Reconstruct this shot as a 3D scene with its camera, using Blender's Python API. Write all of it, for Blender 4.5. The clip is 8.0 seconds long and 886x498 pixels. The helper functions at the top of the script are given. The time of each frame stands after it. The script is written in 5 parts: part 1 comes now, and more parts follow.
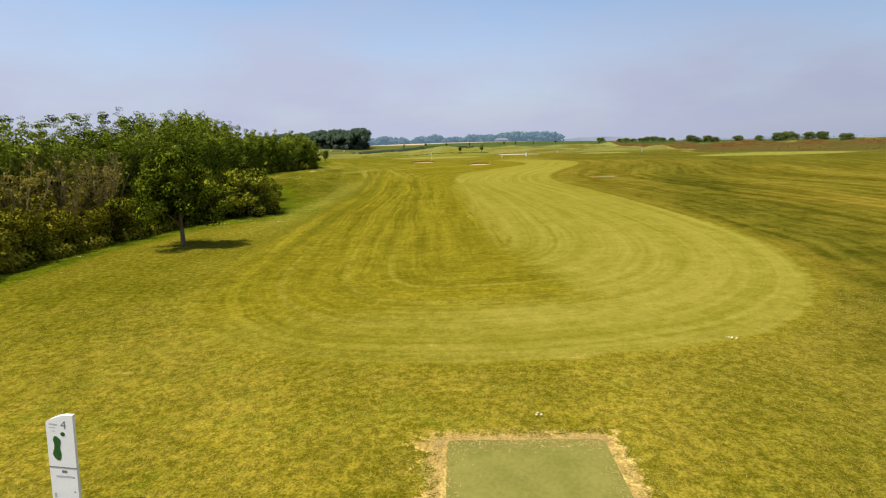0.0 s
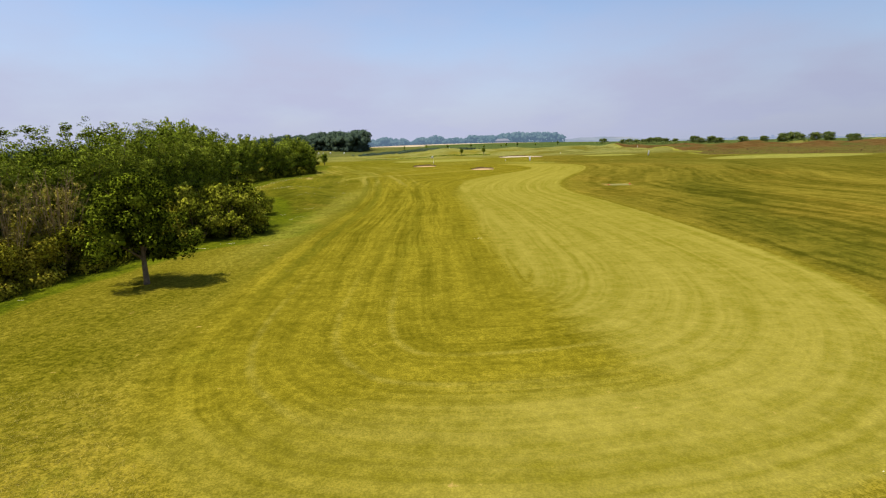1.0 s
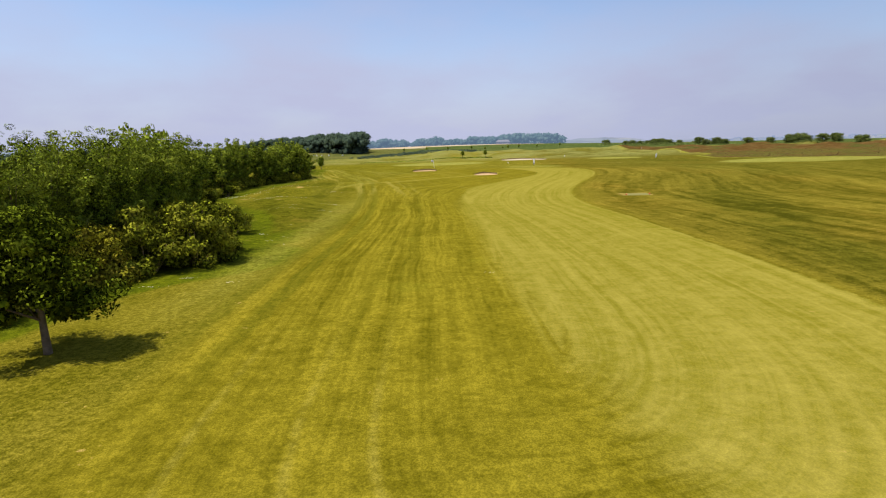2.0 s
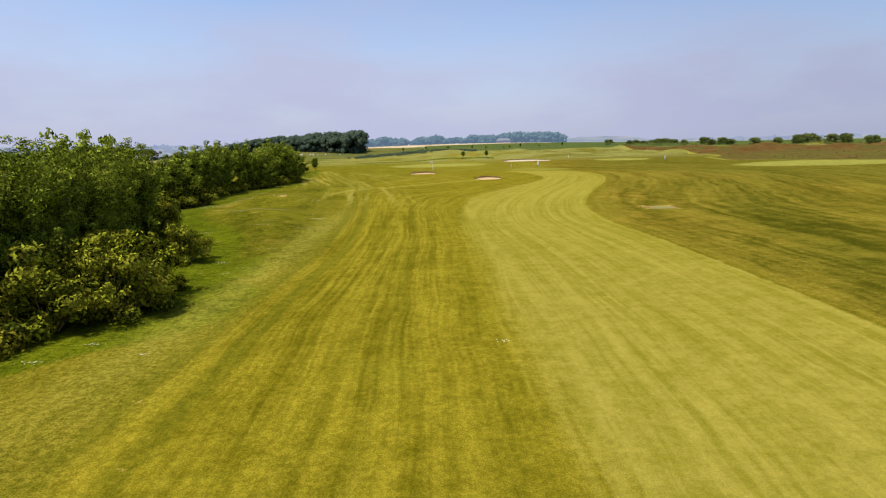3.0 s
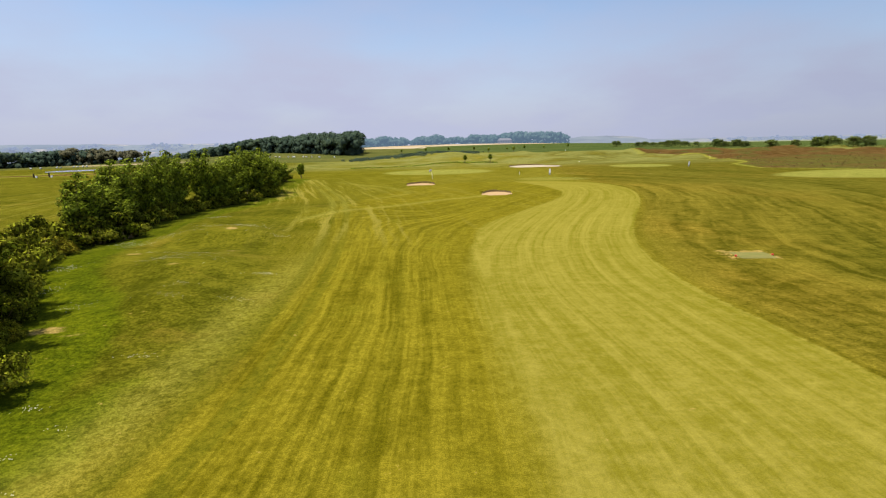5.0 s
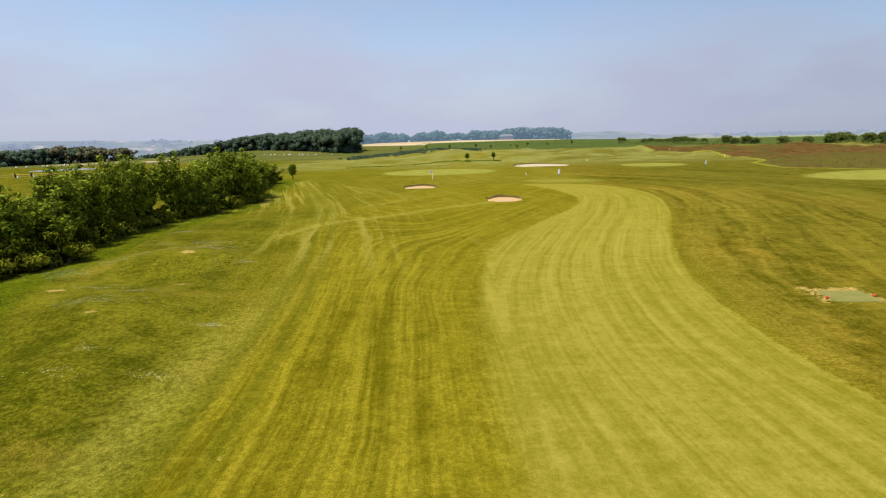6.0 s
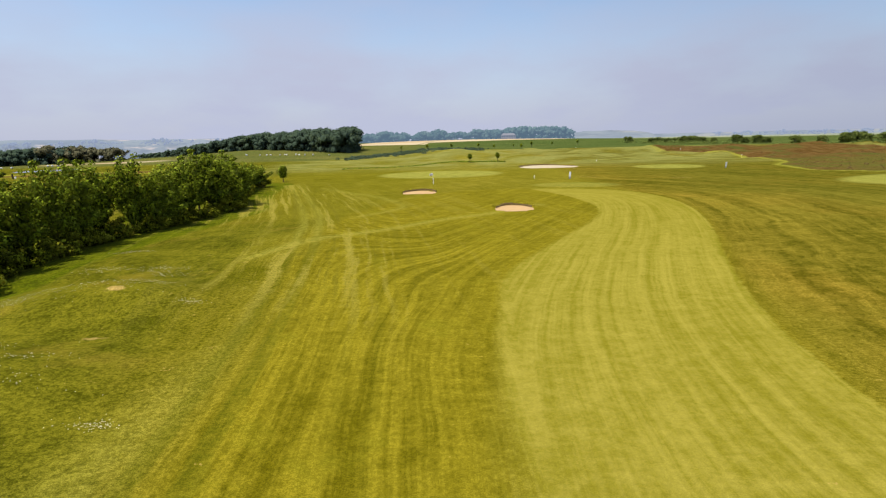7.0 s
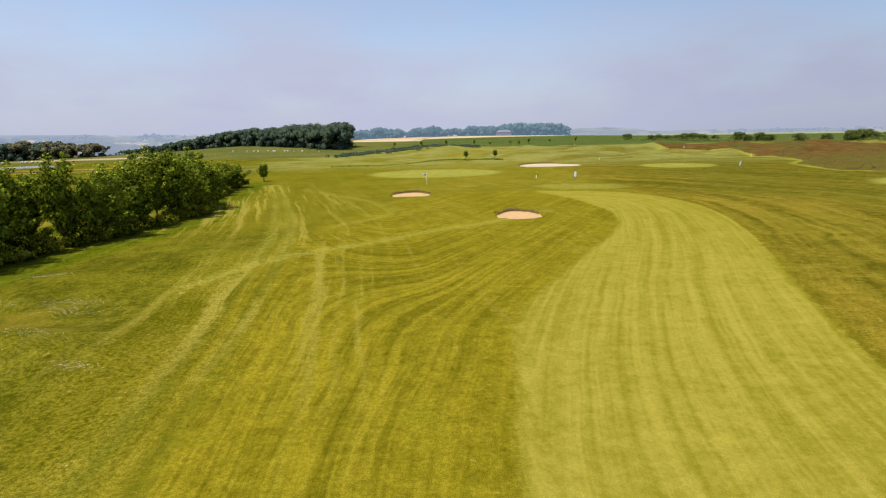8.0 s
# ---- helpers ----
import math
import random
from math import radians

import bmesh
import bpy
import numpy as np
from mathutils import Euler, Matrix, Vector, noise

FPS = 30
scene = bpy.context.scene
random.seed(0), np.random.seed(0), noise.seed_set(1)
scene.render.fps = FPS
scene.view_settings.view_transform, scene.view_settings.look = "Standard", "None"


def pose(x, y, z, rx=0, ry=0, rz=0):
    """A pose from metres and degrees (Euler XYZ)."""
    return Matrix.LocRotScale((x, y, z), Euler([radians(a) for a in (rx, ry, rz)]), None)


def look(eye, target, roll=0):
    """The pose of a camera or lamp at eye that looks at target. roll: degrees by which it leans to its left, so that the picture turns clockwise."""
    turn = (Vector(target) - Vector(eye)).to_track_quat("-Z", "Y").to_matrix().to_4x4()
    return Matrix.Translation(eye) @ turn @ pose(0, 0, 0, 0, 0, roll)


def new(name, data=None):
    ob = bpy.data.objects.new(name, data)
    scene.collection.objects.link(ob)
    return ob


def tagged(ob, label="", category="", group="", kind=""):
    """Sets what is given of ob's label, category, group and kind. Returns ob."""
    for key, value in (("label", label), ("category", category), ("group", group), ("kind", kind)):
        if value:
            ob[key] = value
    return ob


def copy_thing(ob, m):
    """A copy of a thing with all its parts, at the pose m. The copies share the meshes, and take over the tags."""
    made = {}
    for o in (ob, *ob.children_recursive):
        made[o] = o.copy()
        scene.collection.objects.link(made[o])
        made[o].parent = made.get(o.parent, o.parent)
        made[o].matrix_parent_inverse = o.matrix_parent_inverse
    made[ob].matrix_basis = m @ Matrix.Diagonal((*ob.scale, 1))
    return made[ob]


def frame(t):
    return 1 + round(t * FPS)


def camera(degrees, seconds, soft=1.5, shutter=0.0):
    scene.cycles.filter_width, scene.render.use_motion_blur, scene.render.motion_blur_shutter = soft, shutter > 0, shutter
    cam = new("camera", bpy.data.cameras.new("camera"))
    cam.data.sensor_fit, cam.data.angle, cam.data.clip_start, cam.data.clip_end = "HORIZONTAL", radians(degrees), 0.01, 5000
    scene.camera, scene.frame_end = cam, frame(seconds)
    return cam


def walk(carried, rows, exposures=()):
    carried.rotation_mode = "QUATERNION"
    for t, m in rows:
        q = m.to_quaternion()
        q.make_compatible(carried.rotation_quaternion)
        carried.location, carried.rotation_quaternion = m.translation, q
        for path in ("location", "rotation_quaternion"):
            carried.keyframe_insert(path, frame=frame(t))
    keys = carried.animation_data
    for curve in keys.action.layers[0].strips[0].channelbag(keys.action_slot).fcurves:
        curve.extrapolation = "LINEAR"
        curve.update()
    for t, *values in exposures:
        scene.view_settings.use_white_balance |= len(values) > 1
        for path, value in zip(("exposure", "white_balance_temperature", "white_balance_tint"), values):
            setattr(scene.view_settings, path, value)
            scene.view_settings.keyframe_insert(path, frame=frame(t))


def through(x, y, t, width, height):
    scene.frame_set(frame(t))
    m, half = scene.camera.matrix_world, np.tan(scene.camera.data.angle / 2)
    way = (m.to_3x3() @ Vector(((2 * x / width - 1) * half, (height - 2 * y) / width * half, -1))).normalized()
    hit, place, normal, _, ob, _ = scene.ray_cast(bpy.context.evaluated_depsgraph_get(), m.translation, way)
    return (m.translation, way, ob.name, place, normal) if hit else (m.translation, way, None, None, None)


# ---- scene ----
cam = camera(83.7, 8.0, soft=1.2)
PATH = [
    (0, (0.014, -0.076, 5.085), (0.001, 1.88, 4.666), -1.5),
    (0.5, (-0.162, 1.776, 5.509), (-0.177, 3.732, 5.091), -1.6),
    (1, (-0.373, 4.082, 5.853), (-0.389, 6.038, 5.436), -1.7),
    (1.5, (-0.565, 6.827, 6.116), (-0.582, 8.784, 5.704), -1.85),
    (3, (-0.415, 17.111, 7.235), (-0.431, 19.066, 6.814), -1.6),
    (3.5, (-0.362, 20.91, 7.597), (-0.377, 22.864, 7.173), -1.6),
    (4, (-0.292, 24.724, 8.072), (-0.308, 26.678, 7.647), -1.6),
    (4.5, (-0.353, 28.667, 8.542), (-0.369, 30.62, 8.112), -1.4),
    (4.7, (-0.386, 30.289, 8.617), (-0.402, 32.244, 8.194), -1.4),
    (6, (-0.576, 41.473, 9.399), (-0.596, 43.424, 8.958), -1.5),
    (6.5, (-0.638, 45.914, 9.562), (-0.66, 47.865, 9.12), -1.4),
    (7, (-0.632, 50.421, 9.63), (-0.658, 52.371, 9.185), -1.5),
    (7.5, (-0.627, 54.909, 9.586), (-0.646, 56.857, 9.134), -1.4),
    (8, (-0.607, 59.355, 9.524), (-0.612, 61.301, 9.066), -1.3),
]
walk(cam, [(t, look(eye, target, roll)) for t, eye, target, roll in PATH],
     [(0, 0.4, 6500, 8), (0.5, 0.4, 6460, 8), (1.0, 0.4, 6380, 10), (1.5, 0.4, 6340, 12), (4.0, 0.4, 6340, 12), (4.6, 0.4, 6400, 11), (5.8, 0.4, 6540, 6), (8, 0.4, 6540, 8)])

# ---- light ----
SUN_FROM = Vector((-0.36, -0.16, 0.92)).normalized()      # towards the sun
sun = new("sun", bpy.data.lights.new("sun", "SUN"))
sun.data.energy, sun.data.angle, sun.data.color = 5.0, radians(0.6), (1.0, 0.93, 0.80)
sun.matrix_world = look(SUN_FROM * 100, (0, 0, 0))

world = bpy.data.worlds.new("sky")
scene.world = world
world.use_nodes = True
wn, wl = world.node_tree.nodes, world.node_tree.links
wn.clear()
w_out, w_bg, w_sky = wn.new("ShaderNodeOutputWorld"), wn.new("ShaderNodeBackground"), wn.new("ShaderNodeTexSky")
w_sky.sky_type, w_sky.sun_disc = "NISHITA", False
w_sky.sun_elevation, w_sky.sun_rotation = math.asin(SUN_FROM.z), math.atan2(SUN_FROM.x, SUN_FROM.y)
w_sky.altitude, w_sky.air_density, w_sky.dust_density, w_sky.ozone_density = 100, 1.0, 1.2, 1.5
# thin summer haze and cloud veils over the blue
w_co, w_map, w_noise, w_ramp, w_mix = (wn.new("ShaderNodeTexCoord"), wn.new("ShaderNodeMapping"), wn.new("ShaderNodeTexNoise"),
                                       wn.new("ShaderNodeValToRGB"), wn.new("ShaderNodeMix"))
w_map.inputs["Scale"].default_value = (1.5, 1.5, 4.2)
w_noise.inputs["Scale"].default_value, w_noise.inputs["Detail"].default_value, w_noise.inputs["Roughness"].default_value = 1.3, 6, 0.55
w_ramp.color_ramp.elements[0].position, w_ramp.color_ramp.elements[1].position = 0.40, 0.70
w_mix.data_type = "RGBA"
w_mix.inputs[7].default_value = (4.98, 5.25, 6.95, 1)
w_sep, w_haze, w_max = wn.new("ShaderNodeSeparateXYZ"), wn.new("ShaderNodeMapRange"), wn.new("ShaderNodeMath")
w_haze.inputs["From Min"].default_value, w_haze.inputs["From Max"].default_value = 0.0, 0.27
w_haze.inputs["To Min"].default_value, w_haze.inputs["To Max"].default_value = 0.9, 0.0
w_haze.interpolation_type = "SMOOTHSTEP"
w_cloud = wn.new("ShaderNodeMath")
w_cloud.operation, w_cloud.inputs[1].default_value = "MULTIPLY", 0.54
w_max.operation, w_max.use_clamp = "ADD", True
wl.new(w_co.outputs["Generated"], w_map.inputs["Vector"])
wl.new(w_map.outputs[0], w_noise.inputs["Vector"])
wl.new(w_noise.outputs["Fac"], w_ramp.inputs[0])
wl.new(w_ramp.outputs[0], w_cloud.inputs[0])
wl.new(w_co.outputs["Generated"], w_sep.inputs[0])
wl.new(w_sep.outputs["Z"], w_haze.inputs["Value"])
wl.new(w_cloud.outputs[0], w_max.inputs[0])
wl.new(w_haze.outputs[0], w_max.inputs[1])
wl.new(w_max.outputs[0], w_mix.inputs[0])
w_gain = wn.new("ShaderNodeMix")
w_gain.data_type, w_gain.blend_type = "RGBA", "MULTIPLY"
w_gain.inputs[0].default_value, w_gain.inputs[7].default_value = 1.0, (1.64, 1.64, 1.70, 1)
wl.new(w_sky.outputs[0], w_gain.inputs[6])
wl.new(w_gain.outputs[2], w_mix.inputs[6])
w_side, w_dim = wn.new("ShaderNodeMapRange"), wn.new("ShaderNodeMix")
w_side.interpolation_type = "SMOOTHSTEP"
for w_name, w_value in (("From Min", 0.0), ("From Max", 0.8), ("To Min", 0.0), ("To Max", 1.0)):
    w_side.inputs[w_name].default_value = w_value
w_dim.data_type, w_dim.blend_type = "RGBA", "MULTIPLY"
w_dim.inputs[7].default_value = (0.80, 0.82, 0.84, 1)
wl.new(w_sep.outputs["X"], w_side.inputs["Value"])
wl.new(w_side.outputs[0], w_dim.inputs[0])
wl.new(w_mix.outputs[2], w_dim.inputs[6])
wl.new(w_dim.outputs[2], w_bg.inputs["Color"])
w_bg.inputs["Strength"].default_value = 0.078
wl.new(w_bg.outputs[0], w_out.inputs[0])


# ---- materials ----
class Nodes:
    """Short hands for building a node material."""

    def __init__(self, name, rough=0.8, spec=0.3, metal=0.0):
        self.mat = bpy.data.materials.new(name)
        self.mat.use_nodes = True
        self.t = self.mat.node_tree
        self.bsdf = self.t.nodes["Principled BSDF"]
        self.out = self.t.nodes["Material Output"]
        self.bsdf.inputs["Roughness"].default_value = rough
        self.bsdf.inputs["Specular IOR Level"].default_value = spec
        self.bsdf.inputs["Metallic"].default_value = metal
        self.place = self.t.nodes.new("ShaderNodeTexCoord").outputs["Object"]

    def put(self, socket, value):
        if hasattr(value, "is_linked"):
            self.t.links.new(value, socket)
        elif isinstance(value, tuple) and len(value) == 3 and socket.type == "RGBA":
            socket.default_value = (*value, 1)
        else:
            socket.default_value = value

    def attr(self, name):
        n = self.t.nodes.new("ShaderNodeAttribute")
        n.attribute_name = name
        return n.outputs["Fac"]

    def noise(self, scale, detail=4, rough=0.55, vector=None, stretch=None):
        n = self.t.nodes.new("ShaderNodeTexNoise")
        n.inputs["Scale"].default_value, n.inputs["Detail"].default_value, n.inputs["Roughness"].default_value = scale, detail, rough
        v = vector or self.place
        if stretch:
            m = self.t.nodes.new("ShaderNodeMapping")
            m.inputs["Scale"].default_value = stretch
            self.t.links.new(v, m.inputs[0])
            v = m.outputs[0]
        self.t.links.new(v, n.inputs["Vector"])
        return n.outputs["Fac"]

    def math(self, op, a, b=0.0, clamp=False):
        n = self.t.nodes.new("ShaderNodeMath")
        n.operation, n.use_clamp = op, clamp
        self.put(n.inputs[0], a)
        self.put(n.inputs[1], b)
        return n.outputs[0]

    def ramp(self, value, lo, hi, a=0.0, b=1.0):
        n = self.t.nodes.new("ShaderNodeMapRange")
        n.interpolation_type = "SMOOTHSTEP"
        for i, v in enumerate((value, lo, hi, a, b)):
            self.put(n.inputs[i], v)
        return n.outputs[0]

    def mix(self, f, a, b, how="MIX"):
        n = self.t.nodes.new("ShaderNodeMix")
        n.data_type, n.blend_type = "RGBA", how
        self.put(n.inputs[0], f)
        self.put(n.inputs[6], a)
        self.put(n.inputs[7], b)
        return n.outputs[2]

    def vec(self, x, y, z=0.0):
        n = self.t.nodes.new("ShaderNodeCombineXYZ")
        for i, v in enumerate((x, y, z)):
            self.put(n.inputs[i], v)
        return n.outputs[0]

    def colour(self, c):
        self.put(self.bsdf.inputs["Base Color"], c)
        return self

    def bump(self, height, strength=0.5, distance=0.02):
        n = self.t.nodes.new("ShaderNodeBump")
        n.inputs["Strength"].default_value, n.inputs["Distance"].default_value = strength, distance
        self.t.links.new(height, n.inputs["Height"])
        self.t.links.new(n.outputs[0], self.bsdf.inputs["Normal"])
        return self

    def random_object(self):
        return self.t.nodes.new("ShaderNodeObjectInfo").outputs["Random"]

    def random_island(self):
        return self.t.nodes.new("ShaderNodeNewGeometry").outputs["Random Per Island"]

    def glow(self, c, strength):
        self.put(self.bsdf.inputs["Emission Color"], c)
        self.bsdf.inputs["Emission Strength"].default_value = strength
        return self


def plain(name, c, c2=None, rough=0.7, scale=6.0, spec=0.3, bump=0.0):
    """A surface of one colour with grain and stains."""
    m = Nodes(name, rough, spec)
    c2 = c2 or tuple(v * 0.8 for v in c)
    f = m.math("ADD", m.math("MULTIPLY", m.noise(scale), 0.6), m.math("MULTIPLY", m.noise(scale * 9), 0.4))
    m.colour(m.mix(m.ramp(f, 0.35, 0.65), c, c2))
    if bump:
        m.bump(m.noise(scale * 9), bump, 0.01)
    return m.mat


def leaf_material(name, dark, light, tip, through=0.12, gloss=0.06, drift=0.9, few=1.5):
    """Leaves: a tone for each leaf, a drift for each plant, light passing through."""
    m = Nodes(name, 0.6 - gloss, gloss)
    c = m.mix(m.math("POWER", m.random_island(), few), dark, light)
    c = m.mix(m.ramp(m.noise(drift, 3), 0.48, 0.72, 0.0, 0.6), c, tip)
    c = m.mix(m.math("MULTIPLY", m.random_object(), 0.22), c, tip)
    m.colour(c)
    tr, mx = m.t.nodes.new("ShaderNodeBsdfTranslucent"), m.t.nodes.new("ShaderNodeMixShader")
    m.t.links.new(c, tr.inputs["Color"])
    mx.inputs[0].default_value = through
    m.t.links.new(m.bsdf.outputs[0], mx.inputs[1])
    m.t.links.new(tr.outputs[0], mx.inputs[2])
    m.t.links.new(mx.outputs[0], m.out.inputs["Surface"])
    return m.mat


def ground_material():
    """Mown and rough grass, heath and fields on the one ground sheet, by the plan's own distances."""
    m = Nodes("ground_cover", 1.0, 0.0)
    fw, lane, along = m.attr("fairway"), m.attr("lane"), m.attr("along")

    def about(value, much):
        return m.math("MULTIPLY", m.math("SUBTRACT", value, 0.5), much)

    def total(*terms):
        out = 0.5
        for t in terms:
            out = m.math("ADD", out, t)
        return out

    def tone(value, lo, hi):
        return m.mix(1.0, (0.0, 0.0, 0.0), m.mix(m.ramp(value, 0.24, 0.76), lo, hi), "ADD")

    patch, clump, tuft, tuftlet, blade = m.noise(0.085, 4, 0.6), m.noise(0.42, 4, 0.62), m.noise(1.9, 4, 0.62), m.noise(6.0, 3, 0.6), m.noise(24.0, 3, 0.65)
    soft_tuft = m.noise(1.1, 5, 0.7, stretch=(0.8, 1.25, 1))
    wob = about(m.noise(0.12, 3), 3.0)

    def streaks(u, freq, stretch, z, detail=3):
        return m.noise(1.0, detail, 0.62, m.vec(m.math("MULTIPLY", u, freq), m.math("MULTIPLY", along, stretch), z))

    # lines left by reels and tyres, along the lanes
    u = m.math("ADD", lane, m.math("MULTIPLY", wob, 0.30))
    swath, reel, line = streaks(u, 0.36, 0.013, 17.0), streaks(u, 1.35, 0.035, 4.3, 5), streaks(u, 3.4, 0.09, 9.1)
    calm_far = m.ramp(along, 84.0, 112.0, 1.0, 0.55)
    front = m.ramp(along, 16.0, 40.0, 0.52, 1.0)
    front = m.math("MULTIPLY", front, m.ramp(lane, 0.0, 4.5, 0.35, 1.0))
    lines = m.math("MULTIPLY", m.math("MULTIPLY", m.math("ADD", about(reel, 0.74), m.math("ADD", about(line, 0.74), about(swath, 0.18))), calm_far), front)
    # rough: dry straw over olive green
    f = total(about(patch, 0.45), about(m.noise(0.25, 4, 0.6), 0.35), about(clump, 0.35), about(tuft, 0.28), about(tuftlet, 0.45), m.math("MULTIPLY", lines, 0.5))
    rough = tone(f, (0.084, 0.076, 0.004), (0.171, 0.138, 0.018))
    dry = m.mix(m.ramp(clump, 0.38, 0.62), (1.18, 1.14, 1.05), (1.36, 1.28, 1.15))
    rough = m.mix(m.attr("dry"), rough, m.mix(1.0, rough, dry, "MULTIPLY"))
    rough = m.mix(m.math("MULTIPLY", m.attr("dry"), m.ramp(m.noise(0.8, 5, 0.65), 0.52, 0.68, 0, 0.5)), rough, (0.118, 0.124, 0.010))
    rough = m.mix(m.attr("lush"), rough, m.mix(1.0, rough, (0.99, 1.01, 0.90), "MULTIPLY"))
    rough = m.mix(m.ramp(m.attr("meadow"), 0.0, 0.12), rough, m.mix(1.0, rough, (0.86, 0.89, 0.70), "MULTIPLY"))
    # the other rough: long swaths that follow the fairway's edge, a darker green strip, worn brown ground beyond it
    v = m.math("ADD", fw, wob)
    band, thread = streaks(v, 0.20, 0.022, 11.0, 4), streaks(v, 0.95, 0.030, 2.0, 4)
    f = total(m.math("MULTIPLY", about(band, 0.95), m.ramp(along, 70.0, 115.0, 1.0, 0.55)), about(thread, 0.90), about(clump, 0.55), about(tuft, 0.50), about(soft_tuft, 0.45))
    rr = tone(f, (0.056, 0.050, 0.003), (0.165, 0.129, 0.016))
    rr = m.mix(m.ramp(m.noise(0.055, 4, 0.6, stretch=(1.3, 0.7, 1)), 0.48, 0.66, 0, 0.55), rr, m.mix(1.0, rr, (1.30, 1.13, 1.25), "MULTIPLY"))
    rr = m.mix(m.math("MULTIPLY", m.attr("dark_strip"), m.ramp(clump, 0.3, 0.7, 0.95, 0.5)), rr, m.mix(1.0, rr, (0.50, 0.60, 0.45), "MULTIPLY"))
    rr = m.mix(m.math("MULTIPLY", m.attr("lush"), m.attr("off_line")), rr, m.mix(1.0, rr, (0.76, 0.83, 0.87), "MULTIPLY"))
    rough = m.mix(m.attr("right_rough"), rough, rr)
    # deep green uncut grass under the hedge and on the banks
    f = total(about(clump, 0.7), about(tuft, 0.8), about(tuftlet, 0.4))
    deep = tone(f, (0.032, 0.046, 0.002), (0.088, 0.100, 0.004))
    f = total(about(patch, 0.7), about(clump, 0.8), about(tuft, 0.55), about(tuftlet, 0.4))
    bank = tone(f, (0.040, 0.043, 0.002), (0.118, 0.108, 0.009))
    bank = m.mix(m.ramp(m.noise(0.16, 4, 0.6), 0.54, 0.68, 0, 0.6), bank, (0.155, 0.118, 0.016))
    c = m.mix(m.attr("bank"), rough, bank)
    c = m.mix(m.ramp(m.math("ADD", m.attr("deep"), about(clump, 0.9)), 0.35, 0.75), c, deep)
    # darker half of the fairway, cut the other way, with tyre and reel lines
    f = total(lines, about(clump, 0.35), about(tuft, 0.46), about(soft_tuft, 0.30), about(patch, 0.25))
    cut = tone(f, (0.079, 0.068, 0.003), (0.190, 0.155, 0.012))
    cut = m.mix(m.ramp(along, 55.0, 85.0), cut, m.mix(1.0, cut, (0.97, 0.97, 0.97), "MULTIPLY"))
    cut = m.mix(m.ramp(m.noise(0.21, 4, 0.6), 0.58, 0.72, 0, 0.35), cut, (0.112, 0.110, 0.007))
    wander = about(m.noise(0.5, 3), 0.5)
    strip = m.ramp(m.math("COSINE", m.math("MULTIPLY", m.math("ADD", m.attr("track_side"), wander), 3.5)), 0.35, -0.6)
    strip = m.math("MULTIPLY", m.math("MULTIPLY", strip, m.attr("tracks")), m.ramp(tuft, 0.3, 0.66, 1.0, 0.55))
    c = m.mix(m.attr("left_mask"), c, cut)
    c = m.mix(m.math("MULTIPLY", strip, 0.75), c, (0.076, 0.075, 0.005))
    # pale half of the fairway
    pv = m.math("ADD", fw, m.math("MULTIPLY", wob, 0.22))
    f = total(about(streaks(pv, 1.3, 0.03, 3.0, 4), 0.70), about(streaks(pv, 3.0, 0.05, 31.0), 0.60), about(streaks(pv, 0.34, 0.012, 23.0), 0.25), about(clump, 0.35), about(tuft, 0.50), about(soft_tuft, 0.40))
    pale = tone(f, (0.146, 0.127, 0.012), (0.234, 0.197, 0.034))
    pale = m.mix(1.0, pale, m.mix(m.ramp(along, 30.0, 80.0), (1.00, 1.00, 1.00), (1.02, 1.025, 0.99)), "MULTIPLY")
    edge = m.math("ADD", fw, about(soft_tuft, 0.7))
    soft = m.math("ADD", m.math("MULTIPLY", m.attr("pale_side"), m.ramp(along, 62.0, 82.0, 1.0, 3.0)), m.math("ADD", about(reel, 2.6), about(line, 1.4)))
    inside = m.math("MULTIPLY", m.ramp(edge, -0.18, 0.16), m.math("MULTIPLY", m.ramp(soft, -1.2, 0.9), m.attr("pale_power")))
    c = m.mix(inside, c, pale)
    # thin pale lines where the mower turned before the tee
    turns = 0.0
    for k in (2.6, 5.0, 6.8):
        turns = m.math("MAXIMUM", turns, m.ramp(m.math("ABSOLUTE", m.math("ADD", m.math("SUBTRACT", fw, k), m.math("MULTIPLY", wob, 0.08))), 0.22, 0.0))
    turns = m.math("MULTIPLY", m.math("MULTIPLY", turns, m.ramp(along, 30.0, 17.0)), m.math("MULTIPLY", m.math("SUBTRACT", 1.0, inside), m.ramp(soft_tuft, 0.34, 0.60, 0.08, 0.5)))
    c = m.mix(turns, c, (0.222, 0.186, 0.030))
    # links turf beyond the greens, its added blue standing in for haze
    c = m.mix(m.math("MULTIPLY", m.attr("links"), m.ramp(m.noise(0.06, 4, stretch=(1, 2.4, 1)), 0.36, 0.6, 0.15, 0.95)), c, (0.168, 0.164, 0.048))
    # tracks that fan out and cross before the green
    c = m.mix(m.math("MULTIPLY", m.attr("pale_tracks"), m.ramp(tuft, 0.35, 0.6, 0.45, 0.9)), c, (0.227, 0.203, 0.034))
    tf = m.math("ADD", m.attr("track_far"), m.math("MULTIPLY", wob, 0.4))
    fan = m.math("ADD", streaks(tf, 0.75, 0.028, 21.0, 5), about(soft_tuft, 0.25))
    reach = m.math("MULTIPLY", m.ramp(along, 66.0, 90.0), m.math("MULTIPLY", m.ramp(along, 150.0, 175.0, 1.0, 0.0), m.ramp(tf, -13.0, -1.0, 0.25, 1.0)))
